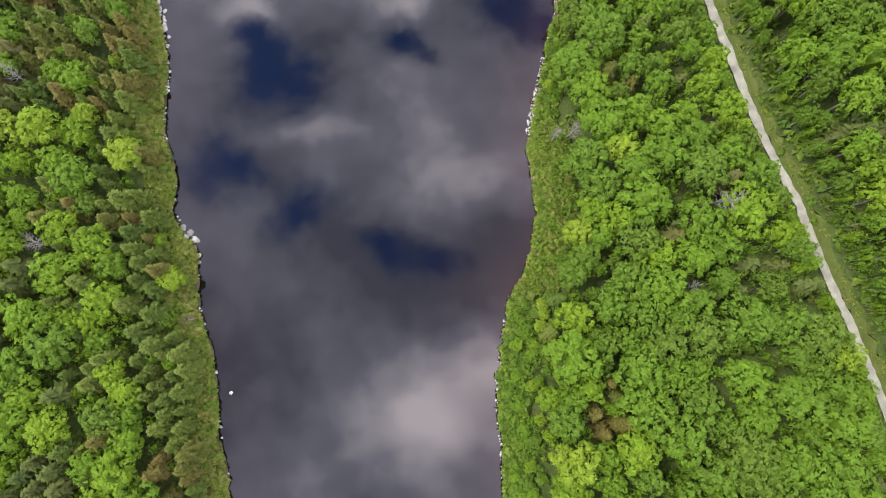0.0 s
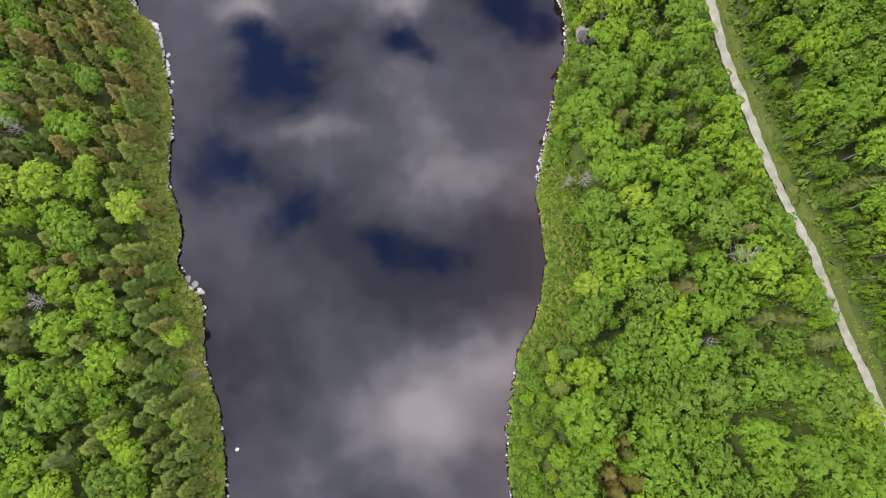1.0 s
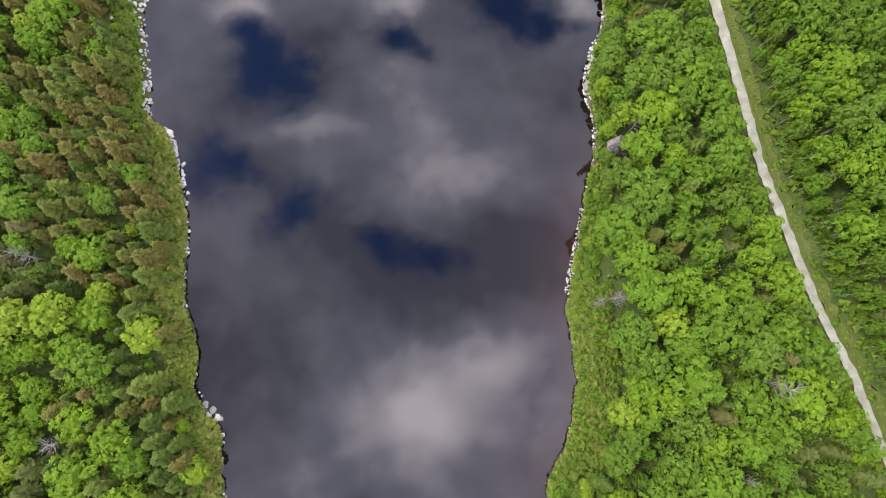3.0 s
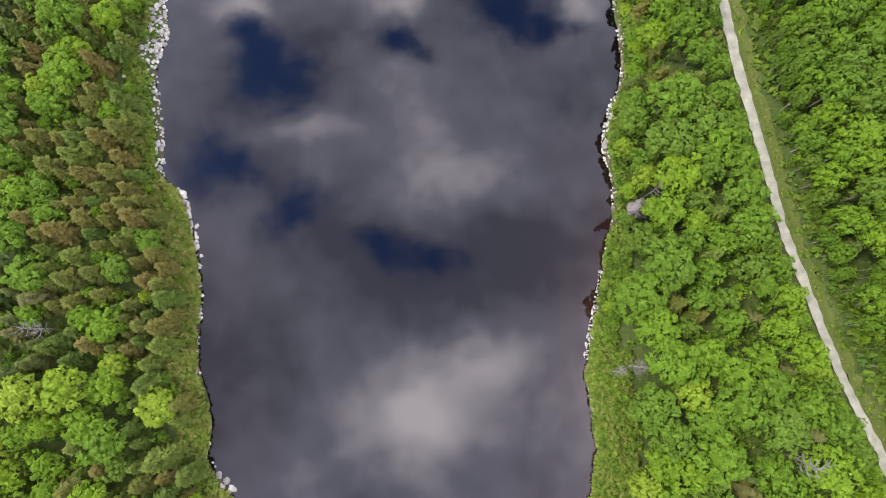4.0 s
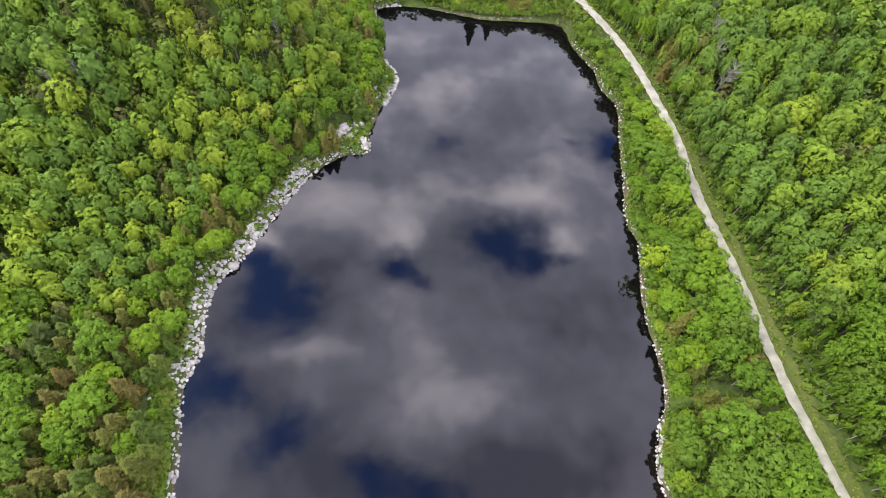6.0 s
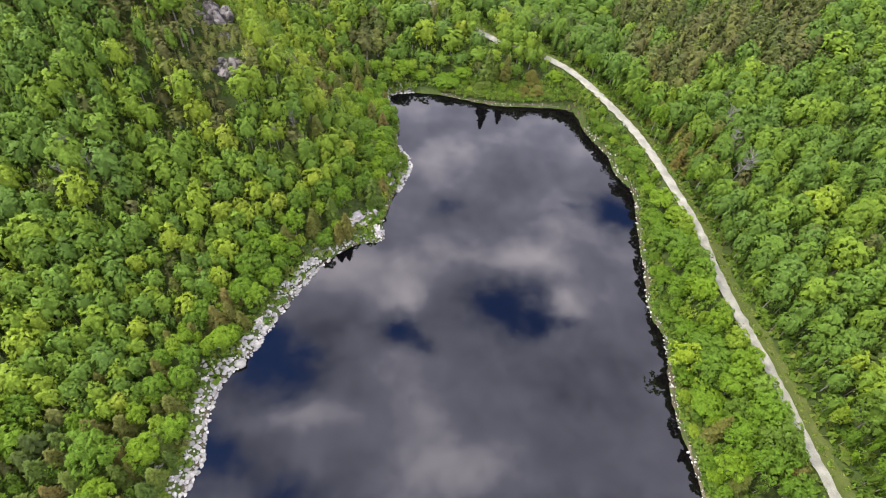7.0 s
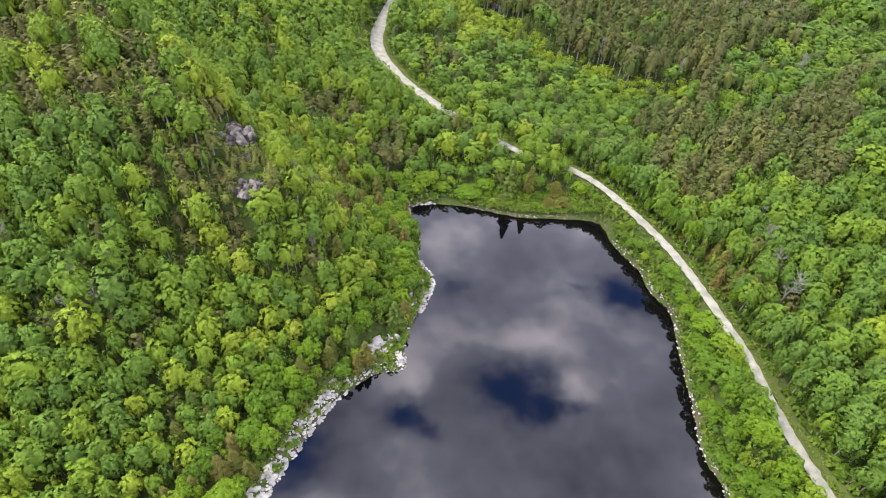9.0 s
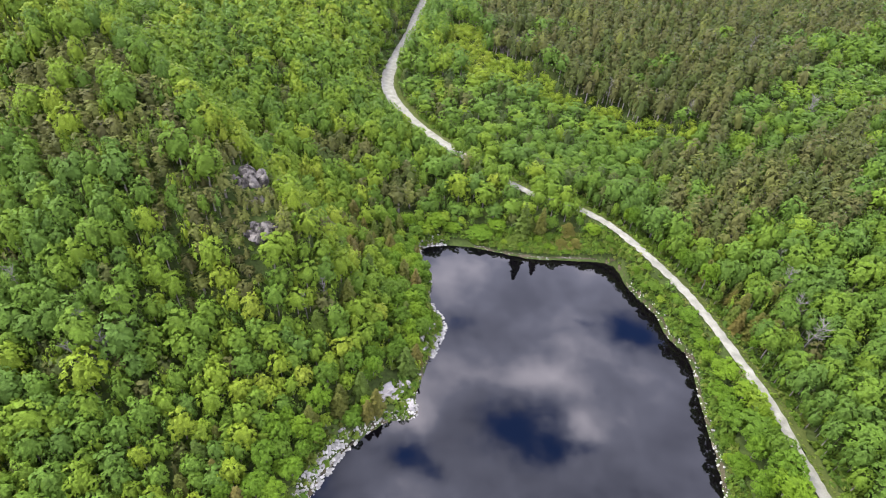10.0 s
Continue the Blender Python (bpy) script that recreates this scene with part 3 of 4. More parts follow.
RIDGE_TOP = [(-150, 226), (-139, 240), (-122, 244), (-107, 239), (-93, 228), (-79, 216), (-64, 203), (-56, 192), (-63, 184), (-76, 187), (-90, 192), (-104, 202), (-120, 204), (-150, 208)]


# bare trees: place, height and spread
DEAD = [
    (58.0, 25.6, 10.8, 3.0), (48, 318, 12, 2.0), (58, 312, 12, 1.6), (66, 304, 12, 2.0), (73, 296, 12, 1.6), (38.6, 75.5, 8.6, 1.6), (29.2, 40.5, 5.6, 1.6), (32.6, 41.6, 6.4, 2.0), (64.5, 182.2, 12.0, 3.2),
    (64.6, 189.5, 12.6, 2.6), (67.0, 199.0, 12.8, 2.8), (68.6, 209.2, 11.0, 2.0), (-67.7, 18.9, 8.4, 2.2), (-73.1, 51.2, 8.5, 2.0), (51.7, 8.5, 10.0, 1.6),
    (-93.9, 167.3, 10.5, 2.0), (-89.3, 163.8, 10.5, 1.8), (-93.0, 162.2, 10.0, 2.2), (-109.6, 175.8, 11.0, 1.8), (-88.2, 171.4, 10.0, 1.4),
    (112.4, 284.4, 13.0, 2.4), (114.6, 286.0, 12.0, 2.0), (113.8, 342.2, 13.0, 2.2), (-50.6, 186.0, 8.6, 1.2), (-54.0, 182.0, 8.0, 1.2),
]


def inside(x, y, ring):
    """Which places lie within a closed line."""
    got = np.zeros(np.shape(x), bool)
    for (ax, ay), (bx, by) in zip(ring, ring[1:] + ring[:1]):
        if ay != by:
            got ^= ((ay > y) != (by > y)) & (x < (bx - ax) * (y - ay) / (by - ay) + ax)
    return got


def scatter(x0, x1, y0, y1, step, seed):
    q = np.random.default_rng(seed)
    xs, ys = np.meshgrid(np.arange(x0, x1, step), np.arange(y0, y1, step))
    x = (xs + q.uniform(-1.5, 1.5, xs.shape) * step).ravel()
    y = (ys + q.uniform(-1.5, 1.5, ys.shape) * step).ravel()
    mixed = q.permutation(len(x))
    return x[mixed], y[mixed]


trees, cells = [], {}  # x, y, z, kind (0 broad, 1 conifer), radius, height, tint, distance from the shore
r = np.random.default_rng(21)


def room(x, y, rad, share):
    """Whether a crown of that radius finds room among those that stand."""
    cx, cy = int(x // 6), int(y // 6)
    for ix in (cx - 1, cx, cx + 1):
        for iy in (cy - 1, cy, cy + 1):
            for ox, oy, orad in cells.get((ix, iy), ()):
                if (x - ox) ** 2 + (y - oy) ** 2 < (share * (rad + orad)) ** 2:
                    return False
    return True


def plant(x, y, z, kind, rad, hgt, tint, d, share=0.66):
    if not room(x, y, rad, share):
        return False
    cells.setdefault((int(x // 6), int(y // 6)), []).append((x, y, rad))
    trees.append((x, y, z, kind, rad, hgt, min(1, max(0, tint)), d))
    return True


# trees that stand out: a light crown by the water, the pines at the lake's head
for x, y, kind, rad, hgt, tint in (
    (41.5, 36.8, 0, 4.0, 11.2, 0.93), (-62.8, 61.6, 0, 2.6, 6.5, 0.9), (2.6, 232.0, 1, 3.0, 12.5, 0.1), (8.5, 232.5, 1, 2.4, 10.0, 0.85),
    (40.5, 116, 1, 2.0, 10.5, 0.95), (-59.7, 192.3, 1, 2.4, 10.0, 0.95), (-69.5, 93, 1, 2.3, 8.0, 0.97), (-78, 96, 0, 2.4, 8.0, 0.95),
    (23.5, 8.6, 1, 1.3, 2.6, 0.2), (8.6, 245.3, 0, 3.2, 9.6, 0.5), (12.4, 243.1, 0, 3.3, 10.0, 0.4), (16.4, 240.8, 0, 3.1, 9.4, 0.6), (19.6, 238.6, 0, 2.2, 6.6, 0.5),
    (8.4, 241.4, 0, 2.8, 8.4, 0.45), (12.6, 238.8, 0, 3.0, 8.8, 0.5), (16.6, 236.6, 0, 2.8, 8.2, 0.4), (-2.2, 249.6, 0, 2.8, 8.4, 0.5), (-6.8, 254.8, 0, 3.0, 8.8, 0.4), (-11.8, 260.4, 0, 2.9, 8.6, 0.5),
    (-2, 253.9, 0, 3.0, 8.6, 0.4), (-7, 259.3, 0, 3.1, 8.8, 0.5), (-12, 264.7, 0, 3.0, 8.6, 0.6), (-17, 270.1, 0, 2.8, 8.0, 0.4),
):
    gz, gd, gs = land(np.array([x]), np.array([y]))
    plant(x, y, gz[0], kind, rad, hgt, tint, gd[0], 0.5)

for small in (False, True):
    for x0, x1, y0, y1, step, seed in ((-140, 115, -45, 110, 1.9, 1), (-180, 150, 110, 235, 1.9, 2), (-300, 270, 235, 480, 2.4, 3)):
        x, y = scatter(x0, x1, y0, y1, step, seed + 10 * small)
        wide = np.interp(y, [-45, 60, 150, 215, 300, 370, 480], [92, 106, 128, 145, 190, 235, 280])
        keep = (x + 14 > -wide) & (x + 14 < wide + np.interp(y, [60, 110], [24, 0]))
        x, y = x[keep], y[keep]
        z, d, s = land(x, y)
        clump, hue = waves(x, y, 0.11, 30), waves(x, y, 0.06, 44)
        fray_x, fray_y = x + 4 * waves(x, y, 0.3, 51), y + 4 * waves(x, y, 0.3, 52)
        zones = [inside(fray_x, fray_y, ring) for ring in (STAND, PINES, CLEARING, RIDGE_TOP)]
        for xi, yi, zi, di, si, ci, hi, in_stand, in_pines, in_clearing, on_top in zip(x, y, z, d, s, clump, hue, *zones):
            if di < (1.7 if xi > 30 and yi > 78 else 1.4) or -1.9 < si < (4.3 if yi > 90 else 3.3):
                continue
            west = (xi < 0 and yi < 228) or (si < 0 and xi < -25)
            if west and ((xi + 33) ** 2 + (yi - 172) ** 2 < 34 or ((xi + 64.6) / 3.8) ** 2 + ((yi - 193) / 4.6) ** 2 < 1 or ((xi + 71) / 4.4) ** 2 + ((yi - 206.8) / 5.2) ** 2 < 1):
                continue
            if not west and 9 < yi < 49 and di < 6.4 + 1.2 * math.sin(yi * 0.3) and xi < 40:
                continue
            fringe = (not west and xi < 34 and ((yi < 9 and di < 7.5) or (49 < yi < 76 and di < 4.5))) or (yi > 218 and -24 < xi < 33 and di < 3.5)
            if west and yi < 104 and di < 3.3 + 0.8 * math.sin(yi * 0.45):
                continue
            if west and ((103 < yi < 162 and di < 4.2) or (184 < yi < 202 and di < 3.4)):
                continue
            crest = bool(on_top)
            meadow, stand, pines = si > 4 and in_clearing, si > 4 and in_stand, si > 3 and in_pines
            bare = si > 4 and ((xi - 14) / 9) ** 2 + ((yi - 369) / 7) ** 2 < 1
            rusty = west and (((xi + 56) / 13) ** 2 + ((yi - 259) / 9) ** 2 < 1 or ((xi + 36) / 9) ** 2 + ((yi - 246) / 7) ** 2 < 1)
            if bare or any((xi - ox) ** 2 + (yi - oy) ** 2 < (0.75 * wide_o + 1.3 if yi < 118 else 0.5 * wide_o + 0.5) ** 2 for ox, oy, _, wide_o in DEAD):
                continue
            if west and yi < 115:
                base = np.interp(yi, [-20, -5, 10, 40, 58, 100], [0.4, 0.3, 0.10, 0.14, 0.66, 0.45])
                con, rad = (0.85 if di < 11 else base + 0.3 * ci), r.uniform(2.4, 4.6)
            elif west:
                con, rad = 0.15 + 0.17 * ci + (0.15 if di < 10 else 0), r.uniform(1.6, 3.0) + np.interp(di, [12, 40], [0.0, 1.5]) * r.random()
                if crest or rusty:
                    con = 0.85 if ci > -0.6 else 0.5
            elif si < 0:
                con, rad = 0.05 + (0.2 if ci > 0.8 else 0), r.uniform(2.6, 5.4)
            elif meadow:
                con, rad = 0.02, r.uniform(1.2, 2.3)
            elif stand:
                con, rad = 0.96 if ci > -0.9 else 0.5, r.uniform(2.6, 4.0)
            elif pines:
                con, rad = 0.93 if ci > -0.8 else 0.5, r.uniform(2.4, 3.8)
            else:
                con, rad = 0.06 + 0.4 * (ci > 0.9), r.uniform(2.3, 4.6)
            if yi > 290 and not meadow:
                if small:
                    continue
                rad *= 1.15
            if small:
                con, rad = con * 0.6, r.uniform(0.9, 1.5)
            kind = int(r.random() < con)
            if kind:
                rad = r.uniform(1.6, 2.9) * (0.7 if small else 1.0) * (1.1 if not west or yi > 230 else 1.0)
                hgt = rad * r.uniform(1.7, 2.5) + 2.8
                tint = r.normal(0.26 + 0.2 * ci + (0.06 if west else 0.16) + (0.16 if crest else 0), 0.2)
                if west and yi < 115:
                    tint = r.normal(np.interp(yi, [-15, 0, 40, 55, 90, 110], [0.5, 0.28, 0.28, 0.62, 0.55, 0.35]) + 0.1 * ci, 0.15)
                elif west and not crest:
                    tint = r.normal(0.6, 0.25)
                if stand or pines or rusty:
                    tint, rad, hgt = r.normal(0.68, 0.2), rad * 1.2, hgt + (4.0 if si > 0 else 0)
                elif crest:
                    tint, hgt = r.normal(0.86, 0.16), hgt * 0.8
            else:
                hgt = rad * r.uniform(1.35, 1.8) + (3.9 if not west else (2.8 if yi < 115 else 3.2 + np.interp(di, [10, 40], [0.0, 3.2])))
                if not west and si < 0 and yi < 222:
                    hgt = min(hgt + 1.0, 13.5)
                if si > 0 or (yi > 222 and not west and xi > 7):
                    hgt += 2.6
                if di < 9 and not (yi > 95 and si < 0 and not west):
                    hgt *= 0.62 + 0.04 * di
                if yi > 95 and si < 0 and not west:
                    hgt = min(hgt, 1.5 + 0.95 * di if di < 5 else 2.0 + 1.0 * di)
                if si > 3 and 252 < yi < 330 and not pines:
                    hgt *= 0.62
                if meadow:
                    hgt = rad * 1.5 + 0.8
                tint = r.normal((0.60 if xi < -55 and yi < 45 else 0.45) + 0.14 * hi + (0.36 if meadow else (-0.26 if si > 0 else (0.0 if west else -0.06))), 0.09 if meadow else 0.22)
            if west and ((xi + 67) / 6.5) ** 2 + ((yi - 198) / 14) ** 2 < 1:
                kind, rad, hgt, tint = 1, r.uniform(1.0, 1.7), r.uniform(2.0, 3.4), r.normal(0.9, 0.1)
            if fringe:
                kind, rad, hgt, tint = 0, r.uniform(0.9, 1.5), r.uniform(1.6, 3.0), r.normal(0.25, 0.15)
            if small and not west and si < 0 and yi < 200 and di > 9 and r.random() < 0.3:
                continue
            hide = np.interp(yi, [90, 180], [0.46, 0.16])
            narrow = not west and si < 0 and 78 < yi < 222
            sedge = not west and si < 0 and 9 < yi < 49 and xi < 44
            fit_in = min((di - 4.6) / 0.9 if sedge else 9.0, (di - 0.4) / 0.8 if narrow else (di - 0.6) / 0.75, (si - (3.6 if yi > 90 else 2.7)) / 0.85 if si > 0 else 9.0, rad)
            if fit_in < 0.85:
                continue
            rad, hgt = fit_in, hgt * (fit_in / rad) ** 0.6
            if -14 < si < 0 and yi < 215 and -si < 1.7 + hide * hgt + 0.5 * rad:
                f = max(0.0, (-si - 1.7) / (hide * hgt + 0.5 * rad))
                rad, hgt = rad * f, hgt * f
                if rad < 0.8:
                    continue
            elif -22 < si < 0 and 262 < yi < 480 and xi < -10 and -si < 2.6 + 0.8 * hgt:
                f = max(0.0, (-si - 2.6) / (0.8 * hgt))
                rad, hgt = rad * max(f, 0.5), hgt * f
                if hgt < 1.2:
                    continue
            elif -9 < si < 0 and -si < 1.6 + rad and not (8 < xi < 21 and 230 < yi < 255) and not (-26 < xi < 1 and 250 < yi < 290):
                continue
            share = (0.50 if kind else 0.60) if not small else 0.56
            if west and yi > 115:
                share = 0.46 if crest else 0.53
            if narrow:
                share = 0.52
            if yi > 221 and -24 < xi < 33 and si < 0 and di < 15:
                hgt = min(hgt, 0.42 * di + 0.4)
            # the trail shows through a gap in the trees at the lake's head
            gap = xi - 5.0 + 0.21 * (251 - yi)
            if 228 < yi < 252 and si < 0 and abs(gap) < 4 and kind == 0:
                hgt = min(hgt, 0.5 * (250 - yi) + 0.4)
                if hgt < 1.2:
                    continue
            if meadow:
                share = 0.46
            plant(xi, yi, zi, kind, rad, hgt, tint, di, share)
trees = np.array(trees)


def tree_thing(kind, name, label, category, group, seed):
    """A tree of one kind, standing at the origin, with its trunk and crown."""
    ob = new(name)
    ob.empty_display_size = 0.5
    needles = leaf_rusty if label.startswith("olive") else leaf_conif
    (tv, tf), limbs = broad_trunk(seed) if kind == 0 else (conifer_trunk(), [])
    cv, cf = broad_crown(seed, 1, 46, 1150, 0.46) if kind == 0 else conifer_crown(seed, 13, 11, 4, leaf=0.38)
    stem = part("trunk", mesh_from(name + "_trunk", tv, tf, [bark], soft=True), ob)
    for lv, lf in limbs:
        part("limb", mesh_from(name + "_limb", lv, lf, [bark], soft=True), stem)
    part("crown", mesh_from(name + "_crown", cv, cf, [(leaf_broad, needles)[kind]], soft=bool(kind)), ob)
    return tagged(ob, label, category, group)


def forest(name, rows, kind, leaf, label):
    """All trees of a kind that stand further from the water, as one mesh; finer near the lake's foot, plainer far off."""
    stem = tube([(0, 0, -0.6), (0, 0, 7.0)], (0.2, 0.08), 4)
    stem_f = np.concatenate([stem[1][:, :3], stem[1][:, [0, 2, 3]]])
    levels = ([(1, 56, 1000, 0.45), (2, 46, 540, 0.58), (1, 28, 210, 0.8), (1, 12, 110, 0.78)], [(10, 8, 3), (8, 7, 2), (1, 22, 130, 0.5), (5, 5, 1)])[kind]
    shapes, outs = [], []
    for level in levels:
        shapes.append([]), outs.append([])
        for seed in range(7):
            limbs = (7, 5, 9, 6, 8, 4, 6)[seed]
            if kind == 0:
                cv, cf = broad_crown(100 + seed, *level, limbs=limbs, low=1.4 if level[1] == 56 else 0.8, body=0.62, down=1.5 if level[1] == 56 else 1.65)
            elif len(level) == 3:
                cv, cf = conifer_crown(100 + seed, *level, full=(0.7, 0.5)[seed % 2], leaf=0.55)
            else:  # further off, shaggy cones
                cv, cf = broad_crown(100 + seed, *level, 9.0, 1.8, 0.3, limbs=limbs, body=0.8, down=1.7, point=(0.55, 0.7)[seed % 2])
            up = np.array((0.0, 0.0, (5.0, 3.0)[kind]))
            out = (cv - up) / ((3.2, 3.2, 5.5) if kind == 0 else (1.7, 1.7, 9.0))
            if kind:
                out[:, 2] = 0.55 * np.linalg.norm(out[:, :2], axis=1) + 0.12
            out = np.vstack([out / (np.linalg.norm(out, axis=1)[:, None] + 1e-6), stem[0] * (1, 1, 0) / 0.2])
            outs[-1].append(out)
            shapes[-1].append((np.vstack([cv, stem[0]]), np.vstack([cf, stem_f + len(cv)]), np.r_[np.zeros(len(cf)), np.ones(len(stem_f))]))
    base_r, base_h = (3.2, 10.0) if kind == 0 else (1.7, 9.0)
    q = np.random.default_rng(5)
    vs, fs, ms, ts, ns, n = [], [], [], [], [], 0
    for x, y, z, _, rad, hgt, tint, _ in rows:
        aside = (y < 60 and x < -94) or (118 < y < 235 and not -138 < x < 92 + 0.12 * (y - 118))
        fine = 2 if aside and rad >= 1.4 else 3 if rad < 1.4 else (2 if y > (290 if kind == 0 else 150) else (0 if y < 118 or (x > 40 and y < 210) else 1))
        pick = q.integers(7)
        (v, f, m), o = shapes[fine][pick], outs[fine][pick]
        a = q.uniform(0, 6.28)
        ns.append(np.stack([o[:, 0] * math.cos(a) - o[:, 1] * math.sin(a), o[:, 0] * math.sin(a) + o[:, 1] * math.cos(a), o[:, 2]], 1))
        c, s = math.cos(a) * rad / base_r, math.sin(a) * rad / base_r
        vs.append(np.stack([v[:, 0] * c - v[:, 1] * s + x, v[:, 0] * s + v[:, 1] * c + y, v[:, 2] * hgt / base_h + z], 1))
        fs.append(f + n), ms.append(m), ts.append(np.full(len(v), tint))
        n += len(v)
    me = mesh_from(name, np.vstack(vs), np.vstack(fs), [leaf, bark], np.concatenate(ms), np.concatenate(ts), outward=np.vstack(ns))
    return tagged(new(name, me), label, "forest", kind="stuff")


for kind, name, label, category, group in (
    (0, "broadleaf_tree", "broadleaf tree with a rounded fresh green crown", "tree", "broadleaf trees by the lake"),
    (1, "spruce_tree", "dark green spruce with drooping boughs", "tree", "spruces by the lake"),
):
    rows = [t for t in trees if t[3] == kind]
    rows.sort(key=lambda q: q[7] + (0 if -35 < q[1] < 235 and q[4] > 1.2 else 500))
    seeds = [tree_thing(kind, name, "olive-brown spruce with rusty drooping boughs" if kind and i > 2 else label, category, group, 10 + i) for i in range(6)]
    base_r, base_h = (3.2, 10.0) if kind == 0 else (1.7, 9.0)
    for i, (x, y, z, _, rad, hgt, tint, _) in enumerate(rows[:300]):
        m = pose(x, y, z, 0, 0, (i * 137.5) % 360) @ Matrix.Diagonal((rad / base_r, rad / base_r, hgt / base_h, 1))
        if i < 294:
            copy_thing(seeds[i % 3 + 3 * (tint > 0.45) if kind else i % 6], m)
        else:
            seeds[i - 294].matrix_basis = m
    rest = rows[300:]
    if kind == 0:
        forest("broadleaf_forest", [t for t in rest if t[1] < 118], 0, leaf_broad_far, "broadleaf woodland in fresh summer green by the lake")
        forest("hill_forest", [t for t in rest if t[1] >= 118], 0, leaf_hill, "mixed broadleaf woodland on the slopes and the valley")
    else:
        forest("conifer_forest", rest, 1, leaf_conif_far, "dark green and rusty conifer woodland")


# ---- dead trees ----
def dead_tree(seed, height, spread, lean=0.0):
    """A bare grey tree: a bent trunk and forked, broken branches."""
    q = np.random.default_rng(seed)
    ob = new("dead_tree")
    ob.empty_display_size = 0.5
    bend = q.normal(0, 0.05, 2) * height
    top = np.array([bend[0] + lean, bend[1], height])
    tv, tf = tube([(0, 0, -0.5), top * (0.3, 0.3, 0.5), top], (0.20, 0.13, 0.04), 6)
    part("trunk", mesh_from("dead_trunk", tv, tf, [dead_wood], soft=True), ob)
    for i in range(24):
        u = q.uniform(0.35, 0.98)
        root = top * (u * u, u * u, u)
        a = i * 2.4 + q.uniform(-0.4, 0.4)
        L = spread * q.uniform(0.55, 1.1) * (1.25 - 0.6 * u)
        way = np.array([math.cos(a), math.sin(a), q.uniform(0.2, 0.8)])
        knee = root + way * L * 0.5
        tip = root + way * L + (0, 0, 0.25 * L)
        twig = knee + np.array([math.cos(a + 0.8), math.sin(a + 0.8), 0.5]) * L * 0.5
        twig2 = knee + np.array([math.cos(a - 0.7), math.sin(a - 0.7), 0.3]) * L * 0.4
        bv, bf = joined([tube([root, knee, tip], (0.06, 0.04, 0.015), 4), tube([knee, twig], (0.035, 0.012), 4), tube([knee, twig2], (0.035, 0.012), 4)])
        part("branch", mesh_from("dead_branch", bv, bf, [dead_wood]), ob)
    return ob


snags = [dead_tree(3 + i, 9.0, 2.2, (0.0, 1.0, -0.8, 0.4)[i]) for i in range(4)]
for i, (x, y, hgt, spread) in enumerate(DEAD):
    gz = float(land(np.array([x]), np.array([y]))[0][0])
    m = pose(x, y, gz, 0, 0, (i * 97) % 360) @ Matrix.Diagonal((spread / 2.2, spread / 2.2, (hgt + 0.5) / 9.0, 1))
    ob = snags[i - len(DEAD) + 4] if i >= len(DEAD) - 4 else copy_thing(snags[i % 4], m)
    ob.matrix_basis = m
    tagged(ob, "bare grey dead tree standing among green crowns", "dead tree", "dead trees")


dead_spruce = new("dead_tree")
gz = float(land(np.array([36.8]), np.array([73.5]))[0][0])
part("trunk", mesh_from("dead_spruce_trunk", *conifer_trunk(), [dead_wood], soft=True), dead_spruce)
part("crown", mesh_from("dead_spruce_boughs", *conifer_crown(5, 12, 10, 6, droop=0.3), [dry_twigs]), dead_spruce)
dead_spruce.matrix_basis = pose(37.6, 73.0, gz, 10, -30, 0) @ Matrix.Diagonal((1.35, 1.35, 1.2, 1))
tagged(dead_spruce, "bleached grey dead spruce with dense dry twigs", "dead tree")


def fallen_spruce(x, y, turn, length):
    """A bleached dead spruce top that lies at the water's edge."""
    q = np.random.default_rng(int(abs(x * 7)))
    ob = new("fallen_tree")
    gz = float(land(np.array([x]), np.array([y]))[0][0])
    tv, tf = tube([(0, 0, 0.25), (length * 0.5, 0, 0.45), (length, 0, 0.35)], (0.14, 0.09, 0.02), 6)
    part("trunk", mesh_from("fallen_trunk", tv, tf, [dead_wood], soft=True), ob)
    for i in range(26):
        u = q.uniform(0.1, 0.95)
        a = q.uniform(-0.4, 3.5)
        L = (1.25 - u) * length * 0.42
        root = np.array([length * u, 0, 0.4])
        tip = root + np.array([0.45 * L, math.cos(a) * L, abs(math.sin(a)) * L * 0.8])
        bv, bf = tube([root, (root + tip) / 2 + (0, 0, 0.08), tip], (0.05, 0.04, 0.015), 4)
        part("branch", mesh_from("fallen_branch", bv, bf, [dead_wood]), ob)
    ob.matrix_basis = pose(x, y, gz, 0, 0, turn)
    return tagged(ob, "bleached dead spruce lying on the grassy bank", "fallen tree", "fallen trees")


fallen_spruce(-44.6, 5.0, 10, 3.0)
fallen_spruce(-41.5, -26.5, 55, 4.2)


# ---- stones ----
def stone_mesh(name, seed, level, mats):
    """A boulder: a flattened, faceted lump."""
    q = np.random.default_rng(seed)
    v, f = ball(0.5, seed, level, 0.72, 0.22)
    for _ in range(5):
        nrm = q.normal(size=3)
        nrm /= np.linalg.norm(nrm)
        cut = q.uniform(0.28, 0.42)
        over = np.maximum(v @ nrm - cut, 0)
        v = v - over[:, None] * nrm * 0.85
    v[:, 2] += 0.12
    return v, f


